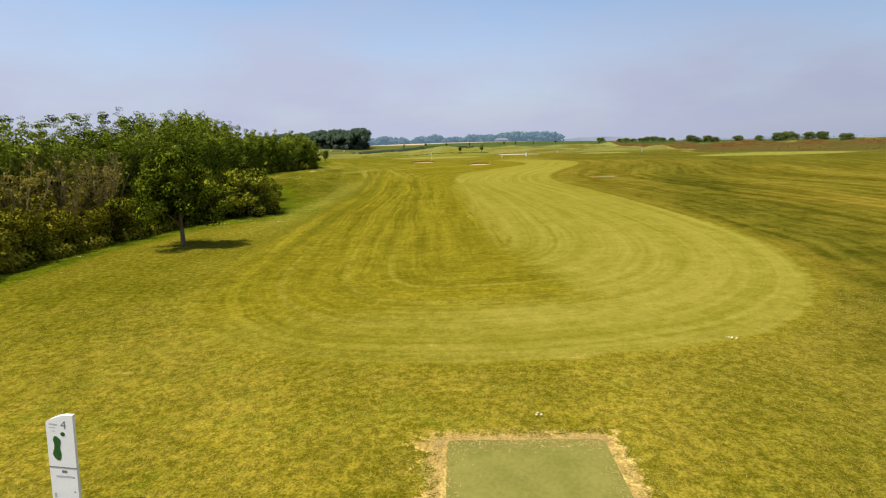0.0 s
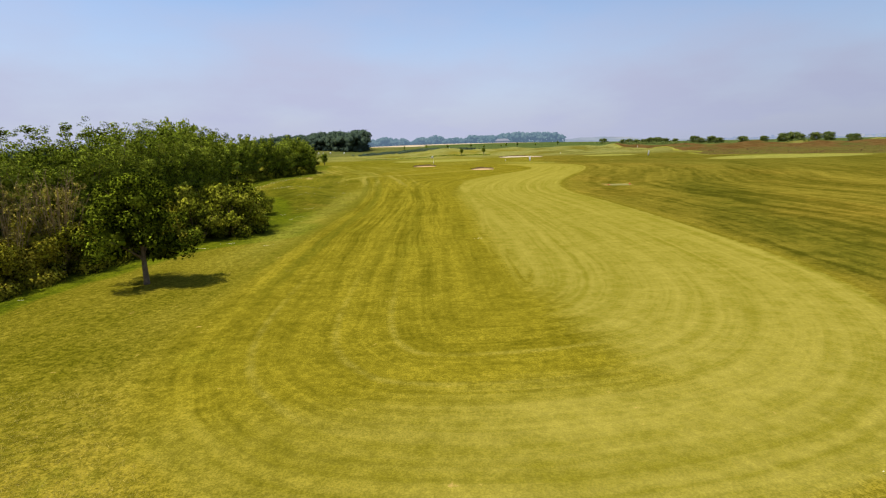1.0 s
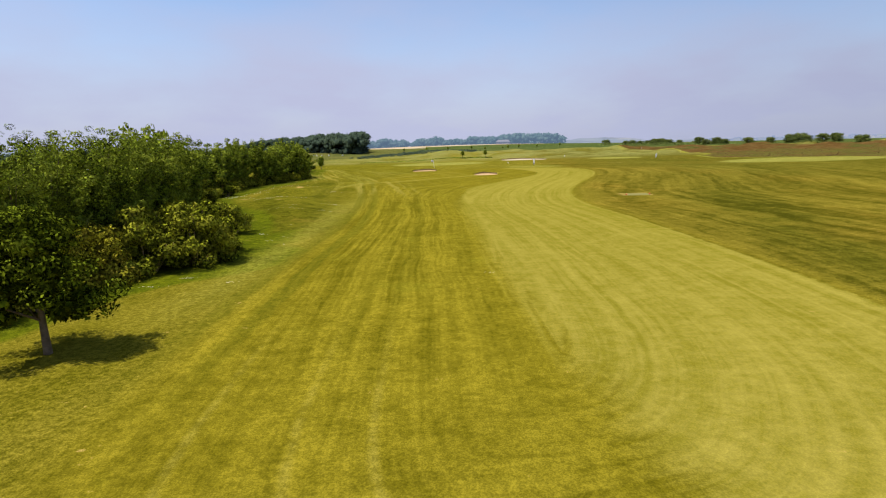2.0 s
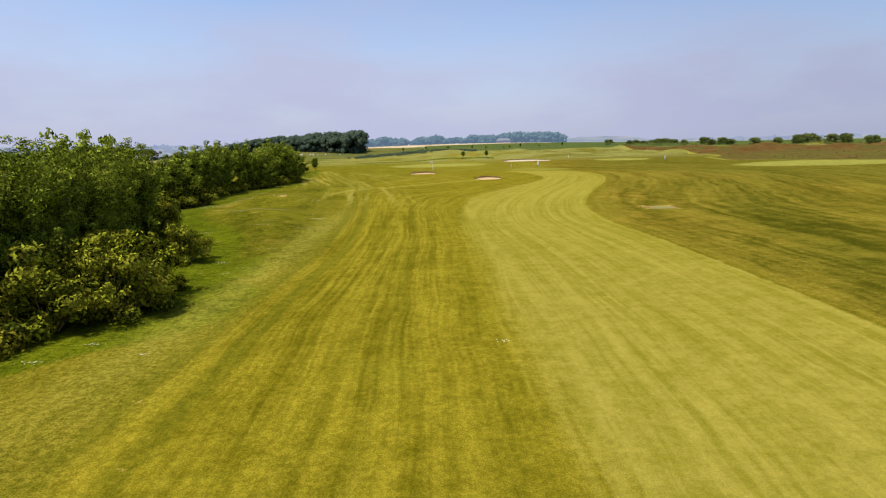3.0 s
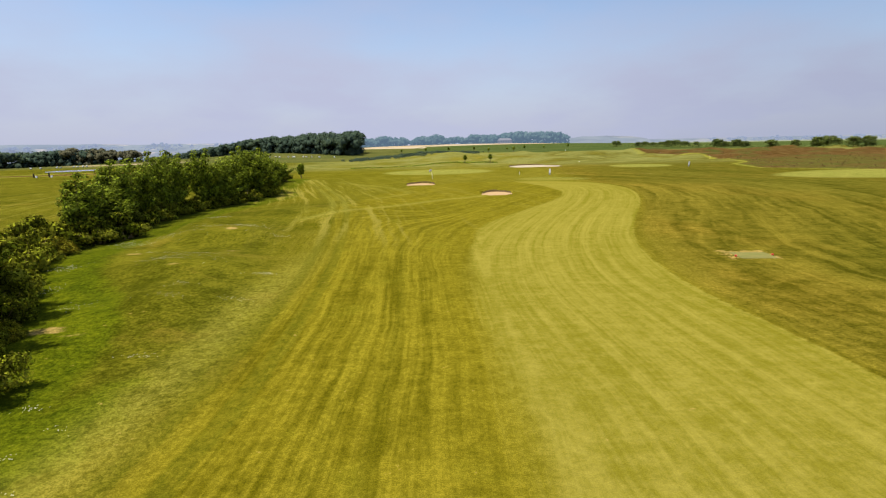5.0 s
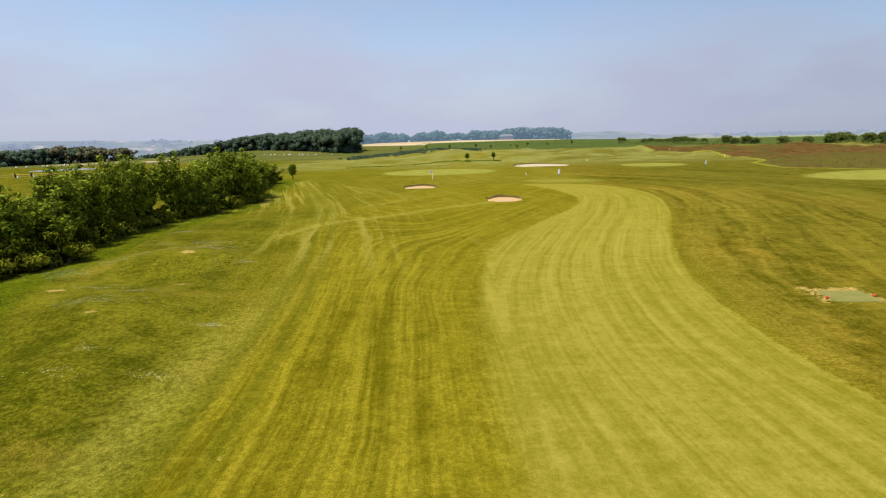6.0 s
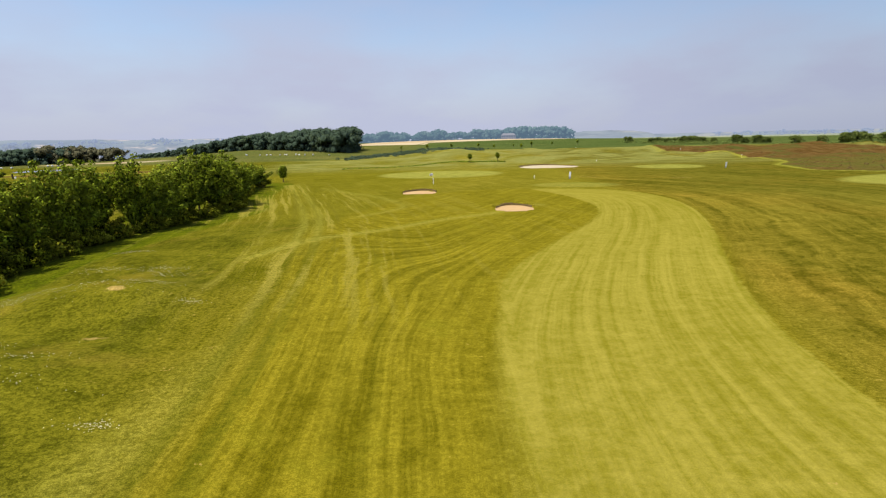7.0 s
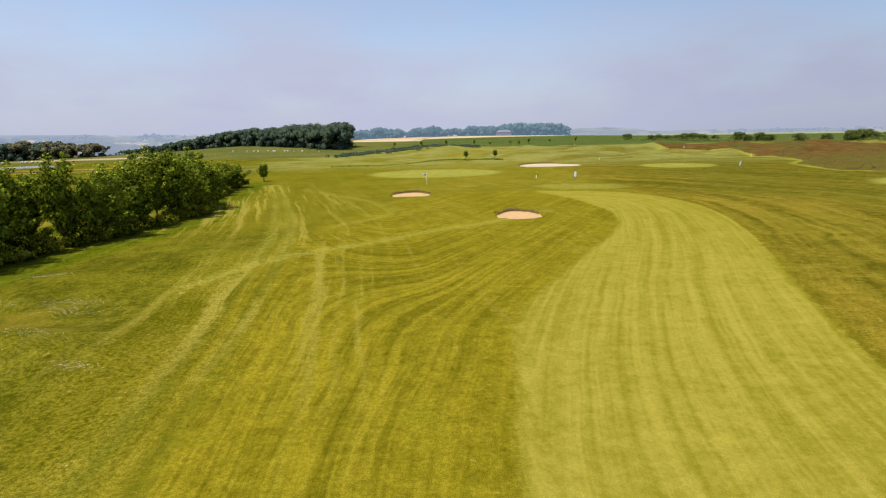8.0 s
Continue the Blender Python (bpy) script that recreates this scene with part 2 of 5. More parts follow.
    reach = m.math("MULTIPLY", reach, m.math("SUBTRACT", 1.0, m.math("MAXIMUM", inside, m.math("MAXIMUM", m.attr("right_rough"), m.math("MULTIPLY", m.attr("bank"), 0.7)))))
    c = m.mix(m.math("MULTIPLY", m.ramp(fan, 0.50, 0.36, 0, 0.6), reach), c, (0.092, 0.083, 0.009))
    c = m.mix(m.math("MULTIPLY", m.ramp(fan, 0.50, 0.64, 0, 0.85), reach), c, (0.214, 0.180, 0.032))
    # greens and aprons
    c = m.mix(m.ramp(m.attr("green"), 0.2, 0.8, 0, 0.8), c, m.mix(m.ramp(m.noise(0.3, 3), 0.4, 0.6), (0.191, 0.191, 0.039), (0.227, 0.218, 0.048)))
    # heath, crops, stubble and bare soil
    c = m.mix(m.math("MULTIPLY", m.ramp(m.attr("heath"), 0.02, 0.3, 0, 0.75), m.ramp(along, 300.0, 265.0)), c, (0.209, 0.200, 0.029))
    heath = m.mix(m.ramp(m.noise(0.22, 5, 0.65, stretch=(1, 2, 1)), 0.4, 0.62), (0.070, 0.037, 0.012), (0.112, 0.064, 0.023))
    heath = m.mix(m.ramp(m.noise(0.06, 5, stretch=(1, 2.5, 1)), 0.50, 0.64), heath, (0.062, 0.064, 0.016))
    heath = m.mix(m.math("MULTIPLY", m.ramp(m.noise(0.11, 5, 0.65), 0.42, 0.58, 0.2, 0.9), m.ramp(along, 235.0, 195.0)), heath, m.mix(m.ramp(soft_tuft, 0.4, 0.65), (0.052, 0.058, 0.012), (0.110, 0.098, 0.022)))
    c = m.mix(m.ramp(m.math("ADD", m.attr("heath"), about(m.noise(0.35, 5, 0.7), 0.7)), 0.4, 0.6), c, heath)
    crop = m.mix(m.ramp(m.noise(0.02, 4, stretch=(1, 3, 1)), 0.4, 0.65), (0.046, 0.069, 0.019), (0.068, 0.085, 0.026))
    crop = m.mix(m.attr("meadow"), crop, m.mix(m.ramp(m.noise(0.03, 4, stretch=(1, 2.5, 1)), 0.4, 0.62), (0.069, 0.078, 0.021), (0.100, 0.096, 0.028)))
    c = m.mix(m.attr("crop"), c, crop)
    c = m.mix(m.attr("stubble"), c, m.mix(m.ramp(m.noise(0.015, 4), 0.4, 0.6), (0.356, 0.258, 0.172), (0.409, 0.329, 0.241)))
    c = m.mix(m.attr("plain"), c, m.mix(m.ramp(m.noise(0.006, 4, stretch=(1, 4, 1)), 0.42, 0.58), (0.142, 0.178, 0.146), (0.249, 0.249, 0.206)))
    # dead straw round the mats
    c = m.mix(m.ramp(total(m.attr("straw"), -0.5, about(soft_tuft, 2.2), about(tuftlet, 1.2)), 0.42, 0.75), c,
              m.mix(m.ramp(soft_tuft, 0.4, 0.62), (0.460, 0.325, 0.115), (0.300, 0.205, 0.060)))
    c = m.mix(m.ramp(total(m.attr("bare"), -0.5, about(soft_tuft, 1.4)), 0.42, 0.8, 0, 0.85), c, (0.330, 0.225, 0.080))
    # grain of the single tufts and blades, finer where the turf is mown
    grain = m.mix(m.ramp(tuftlet, 0.34, 0.66), (0.77, 0.78, 0.74), (1.21, 1.20, 1.21))
    grain = m.mix(1.0, grain, m.mix(m.ramp(blade, 0.34, 0.66), (0.70, 0.71, 0.67), (1.30, 1.28, 1.27)), "MULTIPLY")
    calm = m.math("MULTIPLY", m.attr("grassy"), m.math("SUBTRACT", 0.95, m.math("ADD", m.math("MULTIPLY", inside, 0.35), m.math("MULTIPLY", m.attr("left_mask"), 0.25))))
    c = m.mix(calm, c, m.mix(1.0, c, grain, "MULTIPLY"))
    c = m.mix(1.0, c, (0.995, 1.005, 0.90), "MULTIPLY")
    m.colour(c)
    m.bsdf.inputs["Sheen Weight"].default_value, m.bsdf.inputs["Sheen Roughness"].default_value = 0.06, 0.35
    m.bsdf.inputs["Sheen Tint"].default_value = (0.75, 0.68, 0.14, 1)
    hgt = m.math("ADD", m.math("MULTIPLY", tuft, 0.5), m.math("ADD", m.math("MULTIPLY", tuftlet, 0.35), m.math("MULTIPLY", blade, 0.15)))
    m.bump(hgt, 0.5, 0.06)
    return m.mat


M = dict(
    ground=ground_material(),
    bark=plain("bark", (0.190, 0.140, 0.085), (0.10, 0.075, 0.046), 0.9, 5, 0.1, 0.6),
    # near-black low tones of these four stand in for shade between leaves
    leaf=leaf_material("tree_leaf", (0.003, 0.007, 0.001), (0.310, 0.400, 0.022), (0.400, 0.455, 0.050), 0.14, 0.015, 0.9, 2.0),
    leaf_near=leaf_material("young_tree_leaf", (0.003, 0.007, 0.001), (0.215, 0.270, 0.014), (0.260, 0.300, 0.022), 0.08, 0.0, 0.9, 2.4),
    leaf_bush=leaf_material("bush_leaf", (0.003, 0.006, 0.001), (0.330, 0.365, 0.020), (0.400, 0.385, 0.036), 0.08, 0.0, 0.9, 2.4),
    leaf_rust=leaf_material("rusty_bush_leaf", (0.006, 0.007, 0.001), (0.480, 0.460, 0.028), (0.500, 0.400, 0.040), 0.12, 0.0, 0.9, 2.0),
    leaf_dry=leaf_material("dry_leaf", (0.090, 0.074, 0.012), (0.460, 0.385, 0.060), (0.430, 0.350, 0.065), 0.25),
    twig=plain("twig", (0.36, 0.26, 0.115), (0.23, 0.165, 0.07), 0.9, 8, 0.1),
    sand=plain("bunker_sand", (0.43, 0.285, 0.140), (0.36, 0.235, 0.110), 0.95, 1.5, 0.1, 0.4),
    soil=plain("cut_soil", (0.115, 0.075, 0.030), (0.070, 0.055, 0.020), 0.95, 3.0, 0.05, 0.6),
    sand_pale=plain("pale_sand", (0.42, 0.35, 0.235), (0.36, 0.295, 0.19), 0.95, 1.2, 0.1, 0.4),
    turf_mat_dark=plain("turf_mat_dark", (0.140, 0.140, 0.030), (0.185, 0.165, 0.045), 0.9, 1.2, 0.15, 0.5),
    turf_mat=plain("turf_mat", (0.132, 0.126, 0.022), (0.188, 0.170, 0.036), 0.9, 1.6, 0.15, 0.5),
    white=plain("white_sign", (0.86, 0.86, 0.87), (0.80, 0.80, 0.82), 0.4, 3),
    grey=plain("grey_post", (0.30, 0.30, 0.31), (0.22, 0.22, 0.23), 0.5, 6),
    print_green=plain("printed_green", (0.015, 0.085, 0.018), (0.02, 0.11, 0.03), 0.4, 12),
    print_grey=plain("printed_grey", (0.20, 0.20, 0.21), (0.16, 0.16, 0.17), 0.4, 12),
    print_pale=plain("printed_pale_grey", (0.50, 0.50, 0.53), (0.44, 0.44, 0.47), 0.4, 12),
    flag=plain("flag_cloth", (0.46, 0.45, 0.48), (0.38, 0.37, 0.41), 0.8, 4),
    red=plain("red_plastic", (0.55, 0.055, 0.03), (0.45, 0.04, 0.025), 0.4, 20),
    yellow=plain("yellow_paint", (0.75, 0.62, 0.12), (0.66, 0.53, 0.10), 0.5, 5),
    dark=plain("dark_wood", (0.035, 0.03, 0.026), (0.02, 0.018, 0.016), 0.8, 6),
    bale=plain("white_wrap", (0.62, 0.62, 0.60), (0.52, 0.52, 0.50), 0.4, 2),
    daisy=plain("daisy_petal", (0.60, 0.57, 0.38), (0.50, 0.47, 0.28), 0.7, 10),
)


# distance haze is put into the colour and a bluish emission
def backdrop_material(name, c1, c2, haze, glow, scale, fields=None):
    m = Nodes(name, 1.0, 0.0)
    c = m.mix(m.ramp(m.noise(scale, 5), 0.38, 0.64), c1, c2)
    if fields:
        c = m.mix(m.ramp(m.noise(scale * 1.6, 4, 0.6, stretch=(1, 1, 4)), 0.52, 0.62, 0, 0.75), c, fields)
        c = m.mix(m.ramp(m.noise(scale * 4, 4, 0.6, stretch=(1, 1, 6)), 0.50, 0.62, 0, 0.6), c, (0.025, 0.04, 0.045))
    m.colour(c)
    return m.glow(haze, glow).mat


def pond_material():
    m = Nodes("pond_water", 0.25, 0.5)
    # base colour carries the grey-blue of the reflected sky
    m.colour((0.25, 0.26, 0.31))
    m.bump(m.noise(1.2, 3), 0.08, 0.05)
    return m.mat


# ---- helpers for meshes ----
def mesh_object(name, verts, faces, material, parent=None, label="", smooth=False):
    me = bpy.data.meshes.new(name)
    me.from_pydata(verts if isinstance(verts, list) else verts.tolist(), [], faces if isinstance(faces, list) else faces.tolist())
    if smooth:
        me.polygons.foreach_set("use_smooth", np.ones(len(me.polygons), dtype=bool))
    me.materials.append(material)
    me.update()
    ob = new(name, me)
    if parent:
        ob.parent = parent
    return tagged(ob, label) if label else ob


def part(name, bm, material, parent, label=""):
    me = bpy.data.meshes.new(name)
    bm.to_mesh(me)
    bm.free()
    me.materials.append(material)
    ob = new(name, me)
    if parent:
        ob.parent = parent
    return tagged(ob, label) if label else ob


def box(x0, x1, y0, y1, z0, z1, bevel=0.0):
    bm = bmesh.new()
    bmesh.ops.create_cube(bm, size=1)
    bmesh.ops.scale(bm, vec=(x1 - x0, y1 - y0, z1 - z0), verts=bm.verts)
    bmesh.ops.translate(bm, vec=((x0 + x1) / 2, (y0 + y1) / 2, (z0 + z1) / 2), verts=bm.verts)
    if bevel:
        bmesh.ops.bevel(bm, geom=bm.edges[:], offset=bevel, segments=2, affect="EDGES")
    return bm


def prism(points, z0, z1):
    """A slab with that outline."""
    bm = bmesh.new()
    f = bm.faces.new([bm.verts.new((x, y, z0)) for x, y in points])
    r = bmesh.ops.extrude_face_region(bm, geom=[f])
    bmesh.ops.translate(bm, vec=(0, 0, z1 - z0), verts=[v for v in r["geom"] if isinstance(v, bmesh.types.BMVert)])
    bmesh.ops.recalc_face_normals(bm, faces=bm.faces)
    return bm


def rod(x, y, z0, z1, r0, r1=None, sides=10):
    bm = bmesh.new()
    bmesh.ops.create_cone(bm, cap_ends=True, segments=sides, radius1=r0, radius2=r0 if r1 is None else r1, depth=z1 - z0)
    bmesh.ops.translate(bm, vec=(x, y, (z0 + z1) / 2), verts=bm.verts)
    return bm


def smooth01(v):
    v = np.clip(v, 0, 1)
    return v * v * (3 - 2 * v)


def line_distance(px, py, pts):
    """Distance to an open line."""
    best = np.full(px.shape, 1e9)
    for (ax, ay), (bx, by) in zip(pts[:-1], pts[1:]):
        dx, dy = bx - ax, by - ay
        s = np.clip(((px - ax) * dx + (py - ay) * dy) / (dx * dx + dy * dy), 0, 1)
        best = np.minimum(best, np.hypot(px - ax - s * dx, py - ay - s * dy))
    return best


def inside_distance(px, py, pts):
    """Distance to a closed outline, positive inside it."""
    d = line_distance(px, py, pts + pts[:1])
    odd = np.zeros(px.shape, dtype=bool)
    for (ax, ay), (bx, by) in zip(pts, pts[1:] + pts[:1]):
        if ay != by:
            odd ^= ((ay > py) != (by > py)) & (px < (bx - ax) * (py - ay) / (by - ay) + ax)
    return np.where(odd, d, -d)


def spline(pts, steps=5, closed=False):
    """A smooth line through a few plan points."""
    n, out = len(pts), []
    for i in range(n if closed else n - 1):
        p = [Vector(pts[(i + k) % n] if closed else pts[min(max(i + k, 0), n - 1)]) for k in (-1, 0, 1, 2)]
        for s in range(steps):
            t = s / steps
            v = 0.5 * (2 * p[1] + (p[2] - p[0]) * t + (2 * p[0] - 5 * p[1] + 4 * p[2] - p[3]) * t * t + (3 * p[1] - p[0] - 3 * p[2] + p[3]) * t ** 3)
            out.append((v.x, v.y))
    if not closed:
        out.append(tuple(pts[-1]))
    return out


# ---- plan of the course ----
FAIRWAY = spline([(4.7, 10.8), (9.5, 12.9), (13.2, 17.3), (15.5, 24), (15.9, 35), (15.2, 50), (14.1, 62.5), (15.7, 74), (20.0, 86), (25.2, 98),
                  (30, 112), (31.6, 124), (29.5, 133), (24, 138), (14, 140), (4, 139.5), (0, 137.5), (-8, 128), (-14, 110), (-14.5, 95), (-10.5, 75),
                  (-9.5, 55), (-9.6, 40), (-9.4, 25), (-8.6, 16.5), (-5.4, 11.8), (-1.0, 10.3)], 4, True)
PALE_EDGE = spline([(3.8, 19.5), (3.4, 25), (2.7, 32), (2.3, 42), (1.8, 52), (1.2, 62), (1.2, 70), (2.3, 78), (3.6, 84.5), (8.5, 93.5), (14.8, 104), (18.6, 113),
                    (19, 122), (17.5, 130), (14, 140)], 4)
TRACK_A = spline([(-8.8, 22), (-9.1, 40), (-8.8, 50), (-9.3, 62), (-10.6, 74), (-12.3, 85), (-14.2, 96), (-18.2, 113), (-26, 136), (-34, 158)], 4)
DARK_STRIP = spline([(14.2, 12), (16.2, 17), (18.8, 25), (22.2, 37), (27, 54), (34, 74), (46, 96)], 4)
TRACK_B = spline([(-3.4, 22), (-3.6, 47), (-4.2, 66), (-7.6, 90), (-14.8, 112), (-24, 140), (-31, 158)], 4)
TRACK_C = spline([(-17, 90), (-13, 98), (-7, 103), (-1, 108.5), (4.5, 112), (12, 119)], 5)
TRACK_D = spline([(-12, 112), (-7, 120), (-12, 132), (-20, 142), (-26, 150)], 5)
HEDGE_FRONT = spline([(-19, -5), (-18.8, 21.7), (-18, 27.5), (-17.3, 33.4), (-15.4, 36.2), (-13.6, 38.2), (-13.8, 40), (-16.4, 42), (-18.3, 46), (-19.6, 52), (-22.5, 57.5), (-26.5, 62), (-30.5, 69), (-33, 82), (-34, 98),
                      (-32.5, 108), (-31.2, 124), (-36.5, 139), (-39, 160)], 3)
CROP_EDGE = ([-420, -57, -42, -33, -23, -7, 25, 55, 80, 110, 240, 420], [250, 263, 273, 286, 302, 335, 334, 329, 326, 338, 330, 280])
BUNKERS = [(8.2, 116.2, 2.4, 2.7, 0.1), (-5.7, 138.0, 2.9, 2.5, 0.0), (29.5, 199.5, 8.0, 6.5, 0.0)]
POND = (-161, 250, 10.5, 9, 0.2)
GREENS = [(-2.5, 180, 17, 13), (60, 188.5, 10, 8.5), (92, 140, 22, 13), (24, 146, 10, 6)]
MOUNDS = [(-21.4, 79.4, 5.8, 3.0, 1.4), (-19.6, 67.6, 4.6, 4.2, 1.0), (-16.6, 60, 3.6, 4.2, 0.7), (-28, 71, 5, 6, 0.55), (-27, 90, 5, 5, 0.4), (-19.5, 97, 6, 5, 0.6), (-14.5, 88.5, 4, 4, 0.3), (1, 4, 9, 8, 0.46), (-14, 23, 6, 8, 0.25),
          (-25, 246, 24, 6, 0.5), (30, 250, 30, 7, 1.2), (72, 262, 26, 10, 1.5), (48, 236, 14, 6, 0.8), (-5, 262, 20, 7, 1.2), (105, 285, 16, 10, 1.6),
          (12, 240, 30, 5, 0.7), (-60, 240, 24, 8, 0.3), (55, 150, 26, 20, -0.5), (-30, 128, 10, 14, -0.4), (-12, 50, 5, 12, -0.15)]


def height(px, py):
    """The ground's height over the plan."""
    px, py = np.asarray(px, dtype=float), np.asarray(py, dtype=float)
    h = np.zeros(np.broadcast(px, py).shape)
    for x, y, rx, ry, top in MOUNDS:
        h = h + top * np.exp(-((px - x) / rx) ** 2 - ((py - y) / ry) ** 2)
    d = np.hypot(px, py)
    az = np.degrees(np.arctan2(px, np.maximum(py, 1)))
    dune = smooth01((py - 215) / 30) * smooth01((345 - py) / 40) * smooth01((px + 35) / 40)
    h = h + 2.3 * dune * (0.75 * np.sin(px * 0.085 + 1.7 * np.sin(py * 0.045)) * np.sin(py * 0.16 + 0.9 * np.sin(px * 0.06)) + 0.35 * np.sin(px * 0.21 + py * 0.09) * np.sin(py * 0.33 - px * 0.05))
    # the land climbs to the stubble field, and falls away into the valley on the west
    h = h + 5.2 * np.exp(-((px - 10) / 210) ** 2) * smooth01((py - 250) / 300) * (px > -400)
    h = h + 3.6 * np.exp(-((px + 110) / 95) ** 2 - ((py - 360) / 75) ** 2)
    h = h + 0.6 * np.exp(-((px + 205) / 50) ** 2 - ((py - 285) / 40) ** 2)
    h = h - 0.9 * smooth01((-px - 40) / 60) * smooth01((py - 40) / 80) * smooth01((270 - py) / 60)
    h = h - 3.0 * smooth01((-px - 95) / 120) * smooth01((py - 305) / 50)
    h = h - 0.0105 * np.maximum(d - 620, 0) * smooth01((az + 60) / 50)
    h = h - 45 * smooth01((-px - 120) / 450) * smooth01((py - 430) / 450)
    for x, y, rx, ry, _ in BUNKERS:
        q = np.hypot((px - x) / rx, np.where(py < y, (py - y) / 0.72, py - y) / ry)
        h = h - 0.42 * smooth01((1.22 - q) / 0.32) + 0.32 * np.exp(-((q - 1.28) / 0.20) ** 2) * smooth01((py - y) / ry + 0.3)
    q = np.hypot((px - POND[0]) / POND[2], (py - POND[1]) / POND[3])
    w = smooth01((1.9 - q) / 0.7)
    h = h * (1 - w) + POND[4] * w - 0.5 * smooth01((1.15 - q) / 0.3)
    return h


def ground_z(x, y):
    return float(height(np.array([x]), np.array([y]))[0])


def graded(lo, a, b, hi, step, grow):
    """Grid lines: even from a to b, widening outwards."""
    mid = list(np.arange(a, b + step / 2, step))
    up, dn, s = [mid[-1]], [mid[0]], step
    while up[-1] < hi:
        s *= grow
        up.append(up[-1] + s)
    s = step
    while dn[-1] > lo:
        s *= grow
        dn.append(dn[-1] - s)
    return np.array(dn[:0:-1] + mid + up[1:])


def grid_faces(nx, ny):
    i = np.arange(ny - 1)[:, None] * nx + np.arange(nx - 1)[None, :]
    return np.stack([i, i + 1, i + nx + 1, i + nx], -1).reshape(-1, 4)


def build_ground():
    xs, ys = graded(-4600, -36, 36, 4600, 0.5, 1.055), graded(-400, 3, 90, 4850, 0.5, 1.022)
    gx, gy = np.meshgrid(xs, ys)
    px, py = gx.ravel(), gy.ravel()
    z = height(px, py)
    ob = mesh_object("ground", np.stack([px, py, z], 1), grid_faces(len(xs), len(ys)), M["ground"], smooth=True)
    d = np.hypot(px, py)
    az = np.degrees(np.arctan2(px, np.maximum(py, 1)))
    fw = inside_distance(px, py, FAIRWAY)
    pe = line_distance(px, py, PALE_EDGE)
    pl = line_distance(px, py, PALE_EDGE[:40] + [(24, 120), (36, 140), (60, 180)])
    edge_x = np.interp(py, [p[1] for p in PALE_EDGE[:57]], [p[0] for p in PALE_EDGE[:57]])
    side = np.where(py < 19.5, px - 3.8 - 0.35 * (19.5 - py), np.where(px > edge_x, pe, -pe))
    end_cap = np.maximum(side, 14.4 + 0.12 * px - py)
    power = 1 - 0.62 * smooth01((3.5 - px) / 8) * smooth01((25 - py) / 8)
    ta = line_distance(px, py, TRACK_A)
    ta = np.where(px > np.interp(py, [p[1] for p in TRACK_A], [p[0] for p in TRACK_A]), -ta, ta)
    mixed = smooth01((px - np.interp(py, [20, 70, 100, 140], [-9, -9, -16, -26])) / 14.0)
    lanes = mixed * pl + (1 - mixed) * (ta + 10.8)
    turn = smooth01((py - 20) / 16)
    lanes = (12.0 - fw) * (1 - turn) + lanes * turn
    dark_strip = np.exp(-(line_distance(px, py, DARK_STRIP) / np.interp(py, [12, 30, 60, 96], [2.7, 3.8, 4.4, 6.0])) ** 2) * smooth01((100 - py) / 40)
    green = np.zeros(px.shape)
    for x, y, rx, ry in GREENS:
        green = np.maximum(green, smooth01(2.2 * (1.15 - np.hypot((px - x) / rx, (py - y) / ry))) * (0.5 if y < 147 and x < 50 else 1.0))
    hd = line_distance(px, py, HEDGE_FRONT)
    hx = np.interp(py, [p[1] for p in HEDGE_FRONT], [p[0] for p in HEDGE_FRONT])
    west = (px < hx) & (py < 165)
    deep = smooth01((np.interp(py, [30, 42], [3.4, 6.5]) - hd) / np.interp(py, [30, 42], [2.6, 4.5])) * (py < 175)
    deep = np.where(west, smooth01((14 - hd) / 4.0), deep)
    deep = np.maximum(deep, 0.85 * np.exp(-((px + 13.5) / 2.6) ** 2 - ((py - 46) / 6.5) ** 2))
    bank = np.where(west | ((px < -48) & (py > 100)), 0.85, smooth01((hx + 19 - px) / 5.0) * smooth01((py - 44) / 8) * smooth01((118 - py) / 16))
    side_a, side_b = line_distance(px, py, TRACK_A), line_distance(px, py, TRACK_B)
    side_a = np.where(px > np.interp(py, [p[1] for p in TRACK_A], [p[0] for p in TRACK_A]), side_a, -side_a)
    side_b = np.where(px > np.interp(py, [p[1] for p in TRACK_B], [p[0] for p in TRACK_B]), side_b, -side_b)
    in_a, in_b = smooth01((1.9 - np.abs(side_a)) / 0.5), 0.28 * smooth01((1.3 - np.abs(side_b)) / 0.6)
    tracks, track_side = np.maximum(in_a, in_b) * smooth01((py - 18) / 14), np.where(np.abs(side_a) < np.abs(side_b), side_a, side_b)
    pale_tracks = np.exp(-((line_distance(px, py, TRACK_A) - 0.9) / 0.4) ** 2) 
    pale_tracks = pale_tracks * smooth01((py - 88) / 14) * 0.75 + 0.75 * np.exp(-(line_distance(px, py, TRACK_C) / 0.8) ** 2) + 0.5 * np.exp(-(line_distance(px, py, TRACK_D) / 0.7) ** 2)
    pale_tracks = np.clip(pale_tracks + 0.5 * np.exp(-((px + 11.6) / 1.3) ** 2) * smooth01((py - 24) / 12) * smooth01((80 - py) / 20), 0, 1)
    tracks = tracks * (1 - 0.6 * smooth01((py - 90) / 20))
    bare = np.zeros(px.shape)
    for x, y, rx, ry in ((-20.6, 78.6, 0.8, 0.4), (-18.5, 73.3, 0.9, 0.35), (-25.5, 71.5, 0.8, 0.5), (-20.4, 55.7, 1.6, 0.5), (-18.4, 55.2, 0.9, 0.3), (-19.4, 66.2, 0.8, 0.3)):
        bare = np.maximum(bare, np.exp(-((px - x) / rx) ** 2 - ((py - y) / ry) ** 2))
